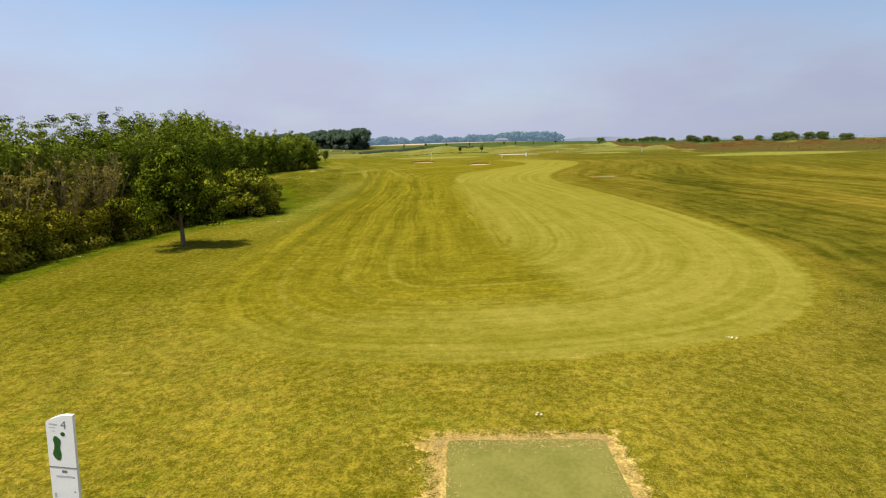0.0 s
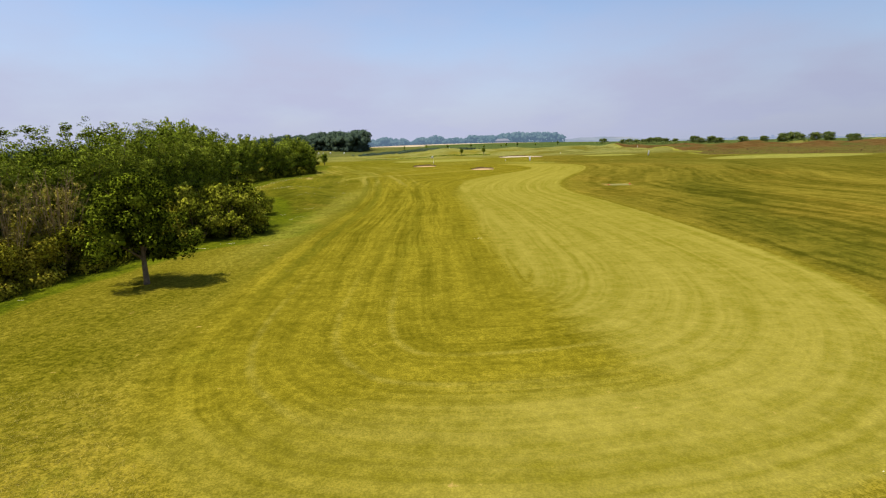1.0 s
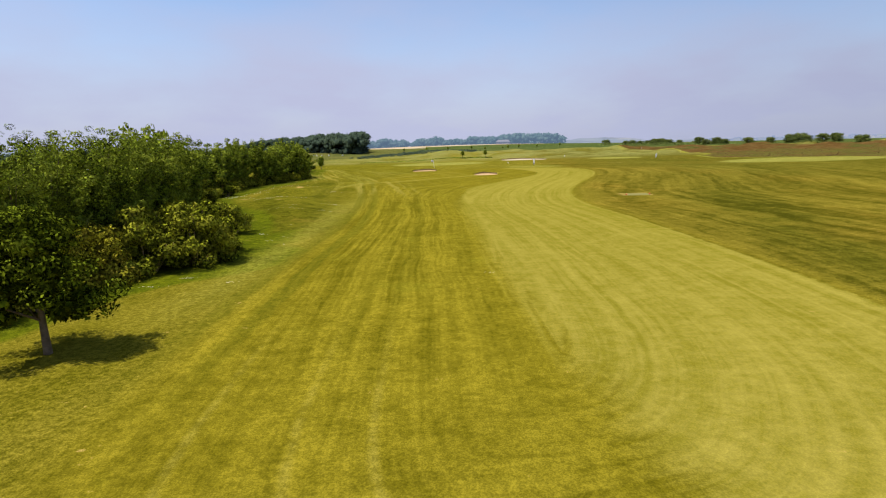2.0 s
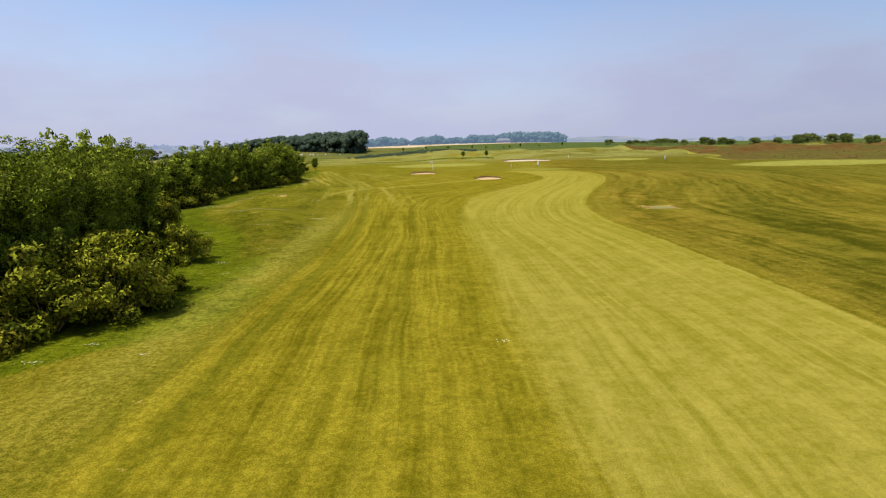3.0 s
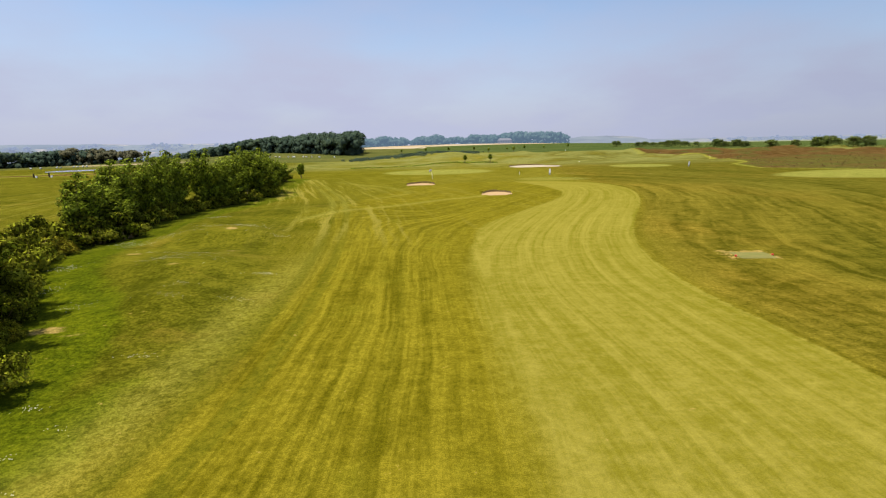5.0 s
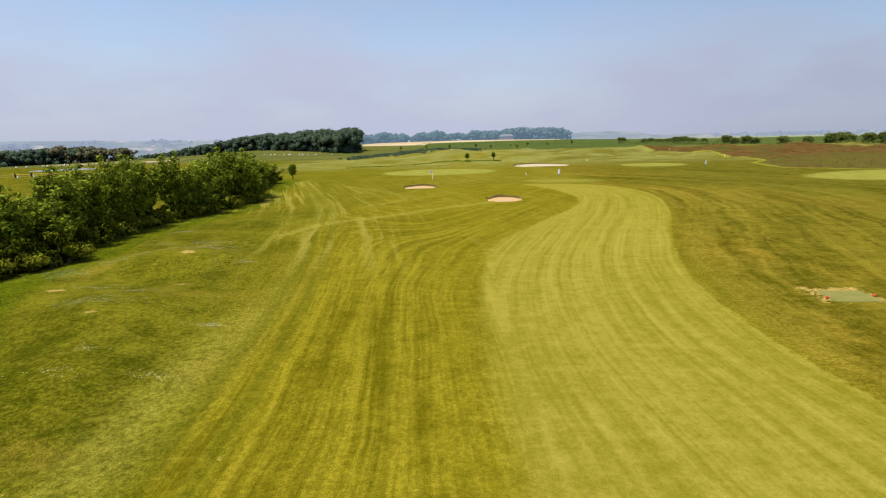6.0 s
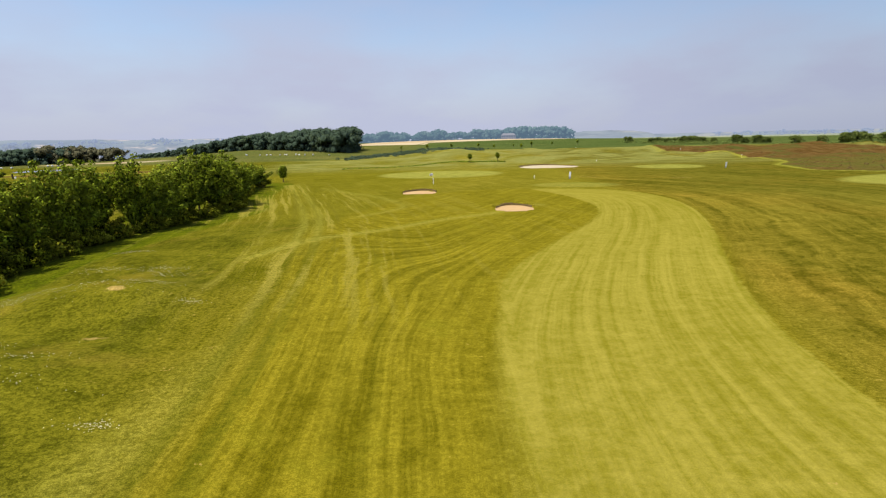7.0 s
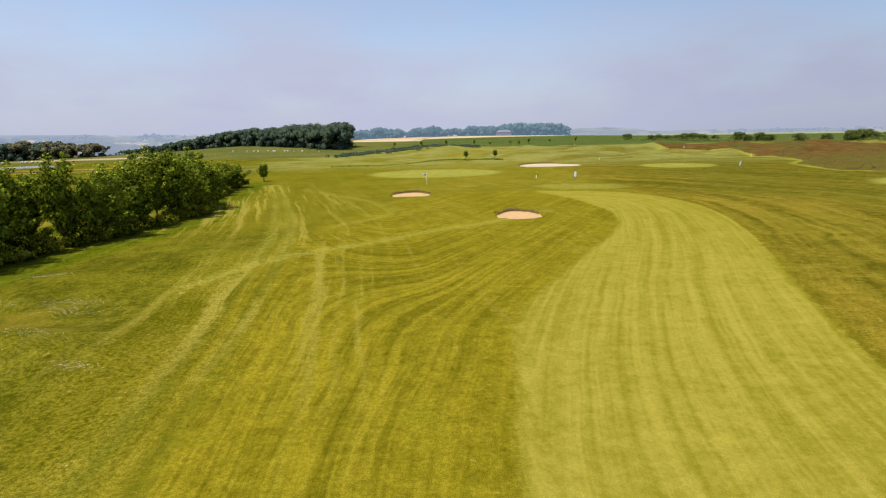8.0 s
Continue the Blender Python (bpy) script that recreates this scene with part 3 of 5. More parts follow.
    rrough = smooth01(((px - np.interp(py, [0, 12, 20, 60, 110, 140], [8, 9, 13, 15, 25, 30])) + 4) / 7.0) * (0.6 + 0.4 * smooth01((py - 5) / 10))
    h_line = np.interp(py, [120, 152, 166, 185, 197, 234, 262, 300, 345], [140, 100, 84, 88, 99, 108, 100, 92, 110])
    heath = smooth01((px - h_line) / 5.0 + 0.5) * smooth01((py - 120) / 20) * smooth01((345 - 0.28 * (px - 110) - py) / 16)
    crop = smooth01((py - np.interp(px, CROP_EDGE[0], CROP_EDGE[1])) / 9) * (px > -420)
    stub = smooth01((py - np.interp(px, [-84, -17, -15, 100, 160], [412, 420, 470, 520, 640])) / 12) * smooth01((px + 84) / 8) * smooth01((190 - px) / 60) * (py < 900)
    stub = np.maximum(stub, 0.8 * smooth01((5.5 - np.abs(py - 281 - 0.18 * (px + 165))) / 2) * smooth01((28 - np.abs(px + 158)) / 8))
    heath = np.maximum(heath, 0.62 * smooth01((7 - np.abs(py - 229 - 0.1 * (px + 140))) / 4) * smooth01((-px - 92) / 20))
    stub = stub * (1 - smooth01((1.6 - np.abs((px + 16) - 0.09 * (py - 500))) / 1.5))
    plain_far = smooth01((d - 800) / 500)
    straw = np.zeros(px.shape)
    for x, y, rx, ry, much in ((1.13, 4.0, 1.38, 2.98, 1.0), (21.9, 68.9, 1.75, 1.25, 0.55), (30.7, 163.4, 2.2, 0.9, 0.5), (50, 158.8, 2.6, 0.8, 0.45), (76.5, 177.8, 1.8, 1.2, 0.5)):
        q = np.maximum(np.abs(px - x) - rx, np.abs(py - y) - ry)
        straw = np.maximum(straw, much * smooth01((0.55 - q) / 0.6))
    for name, value in (("fairway", np.clip(fw, -150, 60)), ("lane", lanes), ("dark_strip", dark_strip), ("off_line", smooth01((px - 26) / 34)), ("along", py), ("pale_side", np.clip(end_cap, -30, 30)), ("pale_power", power), ("grassy", np.maximum(0, 1 - stub - plain_far)),
                        ("left_mask", smooth01((fw + 1.2) / 2.4)), ("green", green), ("deep", deep), ("bank", bank), ("tracks", np.clip(tracks, 0, 1)), ("track_side", np.clip(track_side, -6, 6)), ("bare", bare),
                        ("right_rough", rrough), ("track_far", np.clip(ta, -60, 60)), ("pale_tracks", pale_tracks), ("dry", smooth01((18 - py) / 10) * (0.25 + 0.75 * smooth01((9 - px) / 9))), ("lush", smooth01((py - 60) / 60)), ("meadow", smooth01((-px - 5) / 30)), ("links", smooth01((py - 185) / 40) * smooth01((370 - py) / 40) * smooth01((px + 75) / 25)), ("heath", heath), ("crop", crop * (1 - plain_far)), ("stubble", stub), ("plain", plain_far), ("straw", straw)):
        ob.data.attributes.new(name, "FLOAT", "POINT").data.foreach_set("value", value.astype(np.float32))
    return tagged(ob, "mown fairway, rough grass, heath and fields", "ground", kind="structure")


build_ground()


# ---- trees and bushes ----
def tube(points, radii, sides=6):
    """A tapered tube along a line."""
    verts, faces = [], []
    for k, (p, r) in enumerate(zip(points, radii)):
        p = Vector(p)
        way = (Vector(points[min(k + 1, len(points) - 1)]) - Vector(points[max(k - 1, 0)])).normalized()
        a = way.orthogonal().normalized()
        b = way.cross(a)
        for s in range(sides):
            t = 2 * math.pi * s / sides
            verts.append(tuple(p + (a * math.cos(t) + b * math.sin(t)) * r))
        if k:
            for s in range(sides):
                i, j = (k - 1) * sides + s, (k - 1) * sides + (s + 1) % sides
                faces.append((i, j, j + sides, i + sides))
    return verts, faces


def joined(pieces):
    verts, faces = [], []
    for v, f in pieces:
        n = len(verts)
        verts += v
        faces += [tuple(i + n for i in q) for q in f]
    return verts, faces


def leaves(rng, centres, radii, count, size, flat=0.75, inner=0, body=64):
    """Folded leaves strewn in the shells of clumps."""
    pick = rng.choice(len(centres), count, p=radii ** 2 / np.sum(radii ** 2))
    way = rng.normal(size=(count, 3))
    way /= np.linalg.norm(way, axis=1)[:, None]
    r = radii[pick] * (0.55 + 0.52 * rng.random(count) ** 0.8)
    p = centres[pick] + way * r[:, None] * np.array([1, 1, flat])
    up = way * 0.9 + rng.normal(size=(count, 3)) * 0.36 + np.array([0, 0, 0.2])
    up /= np.linalg.norm(up, axis=1)[:, None]
    a = np.cross(up, rng.normal(size=(count, 3)))
    a /= np.linalg.norm(a, axis=1)[:, None] + 1e-9
    b = np.cross(up, a)
    s = (size * (0.6 + 0.8 * rng.random(count)) * np.clip(radii[pick] / np.median(radii), 0.55, 1.0))[:, None]
    droop = -0.25 * s * np.array([0, 0, 1])
    # oversized inner leaves, added to block light inside the crown
    if inner:
        deep = np.flatnonzero((pick < body) & (centres[pick][:, 2] < 0.72 * centres[:, 2].max()))
        m = rng.choice(deep, min(inner, len(deep)), replace=False)
        p[m] = centres[pick[m]] * np.array([0.6, 0.6, 0.97]) + rng.normal(size=(len(m), 3)) * 0.12
        s[m] = size * 2.6
    v = np.stack([p - a * s, p - b * s * 0.52, p + a * s + droop, p + b * s * 0.52], 1).reshape(-1, 3)
    axis = p - np.array([0, 0, 1]) * p[:, 2:3]
    axis /= np.linalg.norm(axis, axis=1)[:, None] + 0.3
    soft = way * 0.95 + up * 0.55 + axis * 0.30 + np.array([0, 0, 0.05])
    return v, np.arange(count * 4).reshape(-1, 4), np.repeat(soft / np.linalg.norm(soft, axis=1)[:, None], 4, axis=0)


def foliage(name, shape, material, parent):
    """Leaves as one mesh, shaded softly by the clump that each belongs to."""
    v, f, normals = shape
    ob = mesh_object(name, v, f, material, parent, smooth=True)
    ob.data.normals_split_custom_set_from_vertices(normals.tolist())
    return ob


def crown_clumps(rng, leaders, spread, base, top, low=0.8):
    """A full, rounded column of clumps with a fringe of leaning tips; low: how wide it starts."""
    cs, rs = [], []
    body = base + (top - base) * 0.8
    for k in range(64):
        f = (k + rng.random()) / 64
        wide = spread * (low + (1 - low) * min(1, f / 0.35)) * (1 - 0.62 * max(0.0, f - 0.45) / 0.55)
        a, o = rng.random() * 6.283, wide * (0.35 + 0.65 * rng.random() ** 0.5)
        lump = 1 + 0.22 * math.sin(3 * a + f * 5) * (f > 0.15)
        cs.append((o * lump * math.cos(a) + 0.25 * f * f, o * lump * math.sin(a), base + (body - base) * f))
        rs.append((0.36 + 0.24 * rng.random()) * max(1.0, spread / 2.2))
    for k in range(leaders):
        a, o = (k + rng.random()) * 2.4, 0.75 * spread * ((k + 0.5) / leaders) ** 0.5
        x, y, z0 = o * math.cos(a), o * math.sin(a), base + (top - base) * (0.62 - 0.12 * o / spread)
        z1 = z0 + (top - z0) * (0.55 + 0.45 * rng.random()) * (1 - 0.2 * o / spread)
        lean = rng.normal(0.35, 0.18), rng.normal(0.05, 0.18)
        for i in range(7):
            f = (i + rng.random() * 0.6) / 8
            cs.append((x + lean[0] * f * f + rng.normal(0, 0.07), y + lean[1] * f * f + rng.normal(0, 0.07), z0 + (z1 - z0) * f))
            rs.append((0.36 + 0.1 * rng.random()) * (1 - 0.66 * f) * max(1.0, spread / 2.2))
    return np.array(cs), np.array(rs)


def plume_clumps(rng, limbs, spread, base, top, lean=0.5):
    """Clumps strung along rising limbs that end in plumes bent by the wind."""
    cs, rs = [], []
    big = max(1.0, spread / 1.8)
    for k in range(limbs):
        f0, a = (k + 0.8 * rng.random()) / limbs, k * 2.4 + rng.normal(0, 0.35)
        tip = base + (top - base) * min(1.0, 0.22 + 0.78 * f0 ** 0.66 + rng.normal(0, 0.035))
        wide = spread * (1.0 - 0.66 * max(0.0, f0 - 0.30) / 0.70) * (0.72 + 0.45 * rng.random())
        root = 0.6 * base + 0.42 * (tip - base)
        for i in range(9):
            g = (i + 0.3 + 0.5 * rng.random()) / 9
            o, z = wide * g ** 0.75, root + (tip - root) * g ** 1.2
            bend = lean * (z / top) ** 2 * (0.4 + 0.6 * g)
            cs.append((o * math.cos(a) + bend + rng.normal(0, 0.07), o * math.sin(a) + rng.normal(0, 0.07), z))
            rs.append((0.30 + 0.26 * rng.random()) * (1 - 0.30 * g * g) * big)
    return np.array(cs), np.array(rs)


full_height = {}


def make_tree(seed, top, spread, leaders, count, size, leaf, label, bole=0.3, name="tree", low=0.6, plumes=0):
    rng = np.random.default_rng(seed)
    tree = new(name)
    cs, rs = plume_clumps(rng, plumes, spread, bole + 0.35, top) if plumes else crown_clumps(rng, leaders, spread, bole + 0.35, top, low)
    pieces = [tube([(0, 0, -0.15), (0.02, 0.01, bole), (0.05, 0.03, top * 0.4), (0.12, 0.06, top * 0.72)], [0.13, 0.10, 0.07, 0.02], 8)]
    for i in rng.choice(len(cs), min(16, len(cs)), replace=False):
        c = cs[i]
        if c[2] < bole + 0.9:
            continue
        z0 = max(bole * 0.8, c[2] * 0.5)
        pieces.append(tube([(0.03, 0.02, z0), (c[0] * 0.55, c[1] * 0.55, z0 * 0.4 + c[2] * 0.6), tuple(c)], [0.045, 0.03, 0.008], 5))
    mesh_object("trunk", *joined(pieces), M["bark"], tree, smooth=True)
    shape = leaves(rng, cs, rs, count, size, inner=count // 7)
    v = shape[0]
    foliage("crown", shape, leaf, tree)
    full_height[id(tree)] = float(np.percentile(v[:, 2], 98.0))
    return tagged(tree, label, "tree")


def make_bush(seed, top, spread, count, size, leaf, label, big=1.0):
    rng = np.random.default_rng(seed)
    bush = new("bush")
    n = int(34 * big)
    ang, off = rng.random(n) * 2 * math.pi, spread * rng.random(n) ** 0.5
    z = 0.25 + (top - 0.45) * rng.random(n) * (1 - 0.55 * (off / spread) ** 2)
    cs = np.stack([off * np.cos(ang), off * np.sin(ang), z], 1)
    rs = (0.26 + 0.34 * rng.random(n)) * big
    stems = [tube([(c[0] * 0.2, c[1] * 0.2, -0.1), (c[0] * 0.6, c[1] * 0.6, c[2] * 0.55), (c[0] * 1.05, c[1] * 1.05, c[2] + 0.3)], [0.035, 0.022, 0.006], 4) for c in cs[:18]]
    mesh_object("stem", *joined(stems), M["twig"], bush, smooth=True)
    foliage("foliage", leaves(rng, cs, rs, count, size, inner=count // 10), leaf, bush)
    return tagged(bush, label, "bush")


TREE_LABEL = "leafy green hedgerow tree with an uneven windblown crown"
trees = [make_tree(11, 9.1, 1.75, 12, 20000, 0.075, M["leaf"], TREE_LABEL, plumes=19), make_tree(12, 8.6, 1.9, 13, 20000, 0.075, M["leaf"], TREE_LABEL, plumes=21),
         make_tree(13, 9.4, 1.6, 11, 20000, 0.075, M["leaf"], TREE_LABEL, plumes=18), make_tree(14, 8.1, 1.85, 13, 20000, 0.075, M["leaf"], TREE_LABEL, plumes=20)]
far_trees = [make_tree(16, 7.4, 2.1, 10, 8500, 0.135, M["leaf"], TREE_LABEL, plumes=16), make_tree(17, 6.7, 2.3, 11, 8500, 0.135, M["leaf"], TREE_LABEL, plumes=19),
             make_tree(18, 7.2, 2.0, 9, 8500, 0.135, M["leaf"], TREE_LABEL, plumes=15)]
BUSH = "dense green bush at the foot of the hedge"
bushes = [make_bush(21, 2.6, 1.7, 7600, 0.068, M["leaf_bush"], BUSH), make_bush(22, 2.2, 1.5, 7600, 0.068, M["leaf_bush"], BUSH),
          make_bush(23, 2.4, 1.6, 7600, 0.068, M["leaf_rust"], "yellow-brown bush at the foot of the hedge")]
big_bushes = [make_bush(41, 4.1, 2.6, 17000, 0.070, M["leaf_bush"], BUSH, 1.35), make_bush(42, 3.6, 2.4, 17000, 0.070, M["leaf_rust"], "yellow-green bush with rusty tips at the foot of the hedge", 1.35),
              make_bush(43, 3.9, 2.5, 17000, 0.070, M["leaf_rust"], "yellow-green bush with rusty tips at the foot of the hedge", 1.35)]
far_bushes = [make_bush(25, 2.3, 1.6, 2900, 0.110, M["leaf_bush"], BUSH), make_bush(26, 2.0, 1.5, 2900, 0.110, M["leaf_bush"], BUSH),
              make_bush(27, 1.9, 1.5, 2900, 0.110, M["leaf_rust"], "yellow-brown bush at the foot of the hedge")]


def make_bare_shrub(seed, top):
    """A leafless grey shrub: a fan of thin forking stems."""
    rng = np.random.default_rng(seed)
    shrub, pieces = new("bare_shrub"), []
    for _ in range(26):
        ang, lean = rng.random() * 6.28, 0.15 + 0.55 * rng.random()
        t = top * (0.7 + 0.3 * rng.random())
        dx, dy = math.cos(ang) * lean, math.sin(ang) * lean
        knee, tip = (dx * t * 0.35, dy * t * 0.35, t * 0.5), (dx * t * 0.75, dy * t * 0.75, t)
        pieces.append(tube([(dx * 0.15, dy * 0.15, -0.05), knee, tip], [0.028, 0.018, 0.006], 4))
        for _ in range(6):
            q = Vector(knee).lerp(Vector(tip), rng.random() * 0.8)
            pieces.append(tube([tuple(q), tuple(q + Vector((rng.normal(0, 0.22), rng.normal(0, 0.22), 0.5 + 0.3 * rng.random())))], [0.011, 0.003], 3))
    mesh_object("stem", *joined(pieces), M["twig"], shrub, smooth=True)
    f = 0.25 + 0.6 * rng.random(60)
    a, o = rng.random(60) * 6.28, (0.2 + 0.42 * rng.random(60)) * f * top * 0.6
    cs = np.stack([o * np.cos(a), o * np.sin(a), f * top], 1)
    foliage("dry_leaves", leaves(rng, cs, 0.18 + 0.16 * rng.random(60), 2600, 0.055), M["leaf_dry"], shrub)
    return tagged(shrub, "nearly leafless grey-brown shrub among the hedge trees", "bush")


used = set()


def plant(kind, x, y, scale, turn, group, label="", sink=0.05):
    m = Matrix.Translation((x, y, ground_z(x, y) - sink)) @ Matrix.Rotation(turn, 4, "Z")
    if id(kind) not in used:
        used.add(id(kind))
        kind.matrix_basis = m
        ob = kind
    else:
        ob = copy_thing(kind, m)
    ob.scale = (scale, scale, scale * (0.92 + 0.16 * random.random()))
    tagged(ob, label, group=group)
    return ob


HEDGE_TOP = ((12, 5.7), (24, 5.9), (27, 6.2), (30, 6.4), (33, 6.6), (35, 6.8), (39, 7.1), (44, 7.1), (48, 7.3), (53, 7.3), (57, 7.3), (61, 6.2), (76, 6.2), (79, 6.7), (83, 6.1),
             (87, 7.4), (100, 7.4), (125, 7.5), (138, 6.9), (147, 5.4), (160, 4.6))


def hedge():
    hx = [p[0] for p in HEDGE_FRONT]
    hy = [p[1] for p in HEDGE_FRONT]
    y = 13.0
    while y < 156:
        near = y < 60.5
        if not 60.5 < y < 77:
            fx = float(np.interp(y, hy, hx))
            if 30 < y < 52:
                fx = min(fx, -17.4)
            for row in range(2):
                if row == 1 and random.random() < (0.45 if y > 60 else 0.0):
                    continue
                x = fx - 3.1 - 2.3 * row + random.uniform(-0.6, 0.6) * (1.0 if near else 1.8)
                ty = y + random.uniform(-0.6, 0.6)
                if row == 0 and 20 < y < 28:         # the bare shrubs stand before these
                    x -= 0.9
                kind = random.choice(trees if near and row == 0 else far_trees)
                tall = float(np.interp(y, *zip(*HEDGE_TOP))) * (random.uniform(0.92, 1.02) if near else random.uniform(0.74, 1.07))
                if near and row:
                    kind = trees[int(7 * ty) % 4] if y < 46 else kind
                    tall = 1.02 * float(np.interp(y, *zip(*HEDGE_TOP)))
                if abs(x / ty + 0.695) < 0.008:      # lowered along a sight line from the first camera place, to open a gap
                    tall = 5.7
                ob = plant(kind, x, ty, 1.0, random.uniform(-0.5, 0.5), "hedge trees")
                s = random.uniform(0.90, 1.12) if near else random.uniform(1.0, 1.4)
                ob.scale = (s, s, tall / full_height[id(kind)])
        y += random.uniform(2.1, 2.7) if near else random.uniform(3.0, 4.3)
    y = 12.0
    while y < 158:
        fx = float(np.interp(y, hy, hx))
        near = 15 < y < 41.5
        kinds = bushes if y < 60 else far_bushes
        if near:
            s = random.uniform(1.45, 1.75) if y < 33 else random.uniform(1.2, 1.5)
        elif y < 56:
            s = random.uniform(0.4, 0.7)
        elif y < 80:
            s = random.uniform(1.0, 1.5)
        elif y < 104:
            s = random.uniform(1.0, 1.45)
        else:
            s = random.uniform(0.7, 1.3)
        if y < 100 or random.random() < 0.85:
            pick = random.choice(kinds[:2] if y > 84 else big_bushes if near and y < 33 else kinds)
            plant(pick, fx - 1.25 * s - random.uniform(0, 1.2 if y > 74 else 0.4), y, s / 1.6 if pick in big_bushes else s, random.uniform(0, 6.28), "hedge bushes")
        if (near and random.random() < 0.8) or 58 < y < 77:
            plant(random.choice(kinds[:2] + kinds), fx - 3.3 - random.uniform(0, 0.8), y + 0.8, random.uniform(1.25, 1.6), random.uniform(0, 6.28), "hedge bushes")
        y += random.uniform(1.6, 2.2) if near else random.uniform(2.2, 3.0)
    plant(far_bushes[2], -36.0, 101.5, 1.0, 1.0, "hedge bushes")
    for x, y, s in ((-32.4, 80.8, 1.35), (-33.2, 78.6, 1.2), (-34.6, 77.6, 1.3)):
        plant(far_bushes[0], x, y, s, x, "hedge bushes", "round green bush standing out from the hedge")
    # bushes that stand out on the grass
    plant(bushes[0], -17.9, 49.0, 0.98, 1.0, "hedge bushes", "round green bush standing out from the hedge")
    plant(bushes[1], -14.9, 42.6, 0.38, 2.0, "hedge bushes", "small green bush standing out from the hedge")


hedge()
shrub = make_bare_shrub(61, 5.2)
shrub.matrix_basis = pose(-20.0, 25.7, ground_z(-20.0, 25.7))
tagged(shrub, group="bare shrubs")
copy_thing(shrub, pose(-20.3, 23.1, ground_z(-20.3, 23.1), 0, 0, 80))
copy_thing(shrub, pose(-19.5, 27.9, ground_z(-19.5, 27.9), 0, 0, 200))
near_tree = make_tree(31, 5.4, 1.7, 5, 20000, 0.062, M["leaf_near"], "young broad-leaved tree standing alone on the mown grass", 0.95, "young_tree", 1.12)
near_tree.matrix_basis = pose(-13.5, 24.85, ground_z(-13.5, 24.85) - 0.03)
lone_tree = make_tree(32, 4.2, 0.9, 6, 3500, 0.12, M["leaf"], "small round tree alone beyond the hedge end", 0.9, "young_tree")
lone_tree.matrix_basis = pose(-39.5, 167.7, ground_z(-39.5, 167.7))

# row of round trees along the heath
M["leaf_heath"] = leaf_material("field_tree_leaf", (0.034, 0.058, 0.012), (0.190, 0.235, 0.050), (0.240, 0.275, 0.070), 0.2)
heath_trees = [make_tree(35, 8.2, 4.0, 14, 5200, 0.24, M["leaf_heath"], "round green field tree at the edge of the heath", 0.5, "field_tree", 0.75),
               make_tree(36, 7.4, 4.4, 16, 5200, 0.24, M["leaf_heath"], "round green field tree at the edge of the heath", 0.4, "field_tree", 0.8)]
for x, y, s in ((124.3, 400.5, 0.75), (136, 390.5, 0.62), (139.5, 387.5, 0.68), (144, 384, 0.6), (148.5, 380, 0.66), (152, 377, 0.75), (155.5, 374, 0.85), (159.5, 370.5, 0.72), (164.8, 366, 0.6), (174.5, 358, 0.85),
                (177.5, 355.5, 0.7), (182.5, 351, 0.8), (186, 348, 0.7), (196.6, 339, 0.8), (205.7, 331, 0.7), (213.6, 324.5, 0.9), (217.6, 321, 1.0), (220, 318.5, 0.7), (226, 313.5, 0.85), (231, 309.5, 0.9), (240, 302, 0.9)):
    t = plant(random.choice(heath_trees), x, y, s, random.uniform(0, 6.28), "trees along the heath", "round green field tree at the edge of the heath", 0.3)
    t.scale = (s * 1.15, s * 1.15, s * 0.92)
sapling = make_tree(33, 3.5, 0.55, 3, 1500, 0.13, M["leaf"], "small young tree on a bare stem", 1.5, "young_tree")
for x, y in ((7.3, 226.2), (17.2, 228.8)):
    plant(sapling, x, y, 1.0, random.uniform(0, 6), "young trees on the course", "small dark young tree on the rough", 0.1)


def lumps(rng, centres, radii):
    """Low-faced uneven domes that fill the inside of far crowns."""
    ring, turn = 7, np.linspace(0, 2 * np.pi, 7, endpoint=False)
    unit = [(0, 0, 1.0)] + [(math.cos(a) * r, math.sin(a) * r, z) for r, z in ((0.62, 0.78), (0.96, 0.22), (0.85, -0.5)) for a in turn] + [(0, 0, -0.9)]
    unit = np.array(unit)
    one = [(0, 1 + i, 1 + (i + 1) % ring) for i in range(ring)]
    for k in range(2):
        for i in range(ring):
            a, c = 1 + k * ring + i, 1 + k * ring + (i + 1) % ring
            one += [(a, a + ring, c + ring), (a, c + ring, c)]
    one += [(15 + i, 22, 15 + (i + 1) % ring) for i in range(ring)]
    n = len(centres)
    v = centres[:, None, :] + unit[None] * radii[:, None, None] * (0.86 + 0.3 * rng.random((n, len(unit), 1)))
    f = np.array(one)[None] + (np.arange(n) * len(unit))[:, None, None]
    return v.reshape(-1, 3), f.reshape(-1, 3)


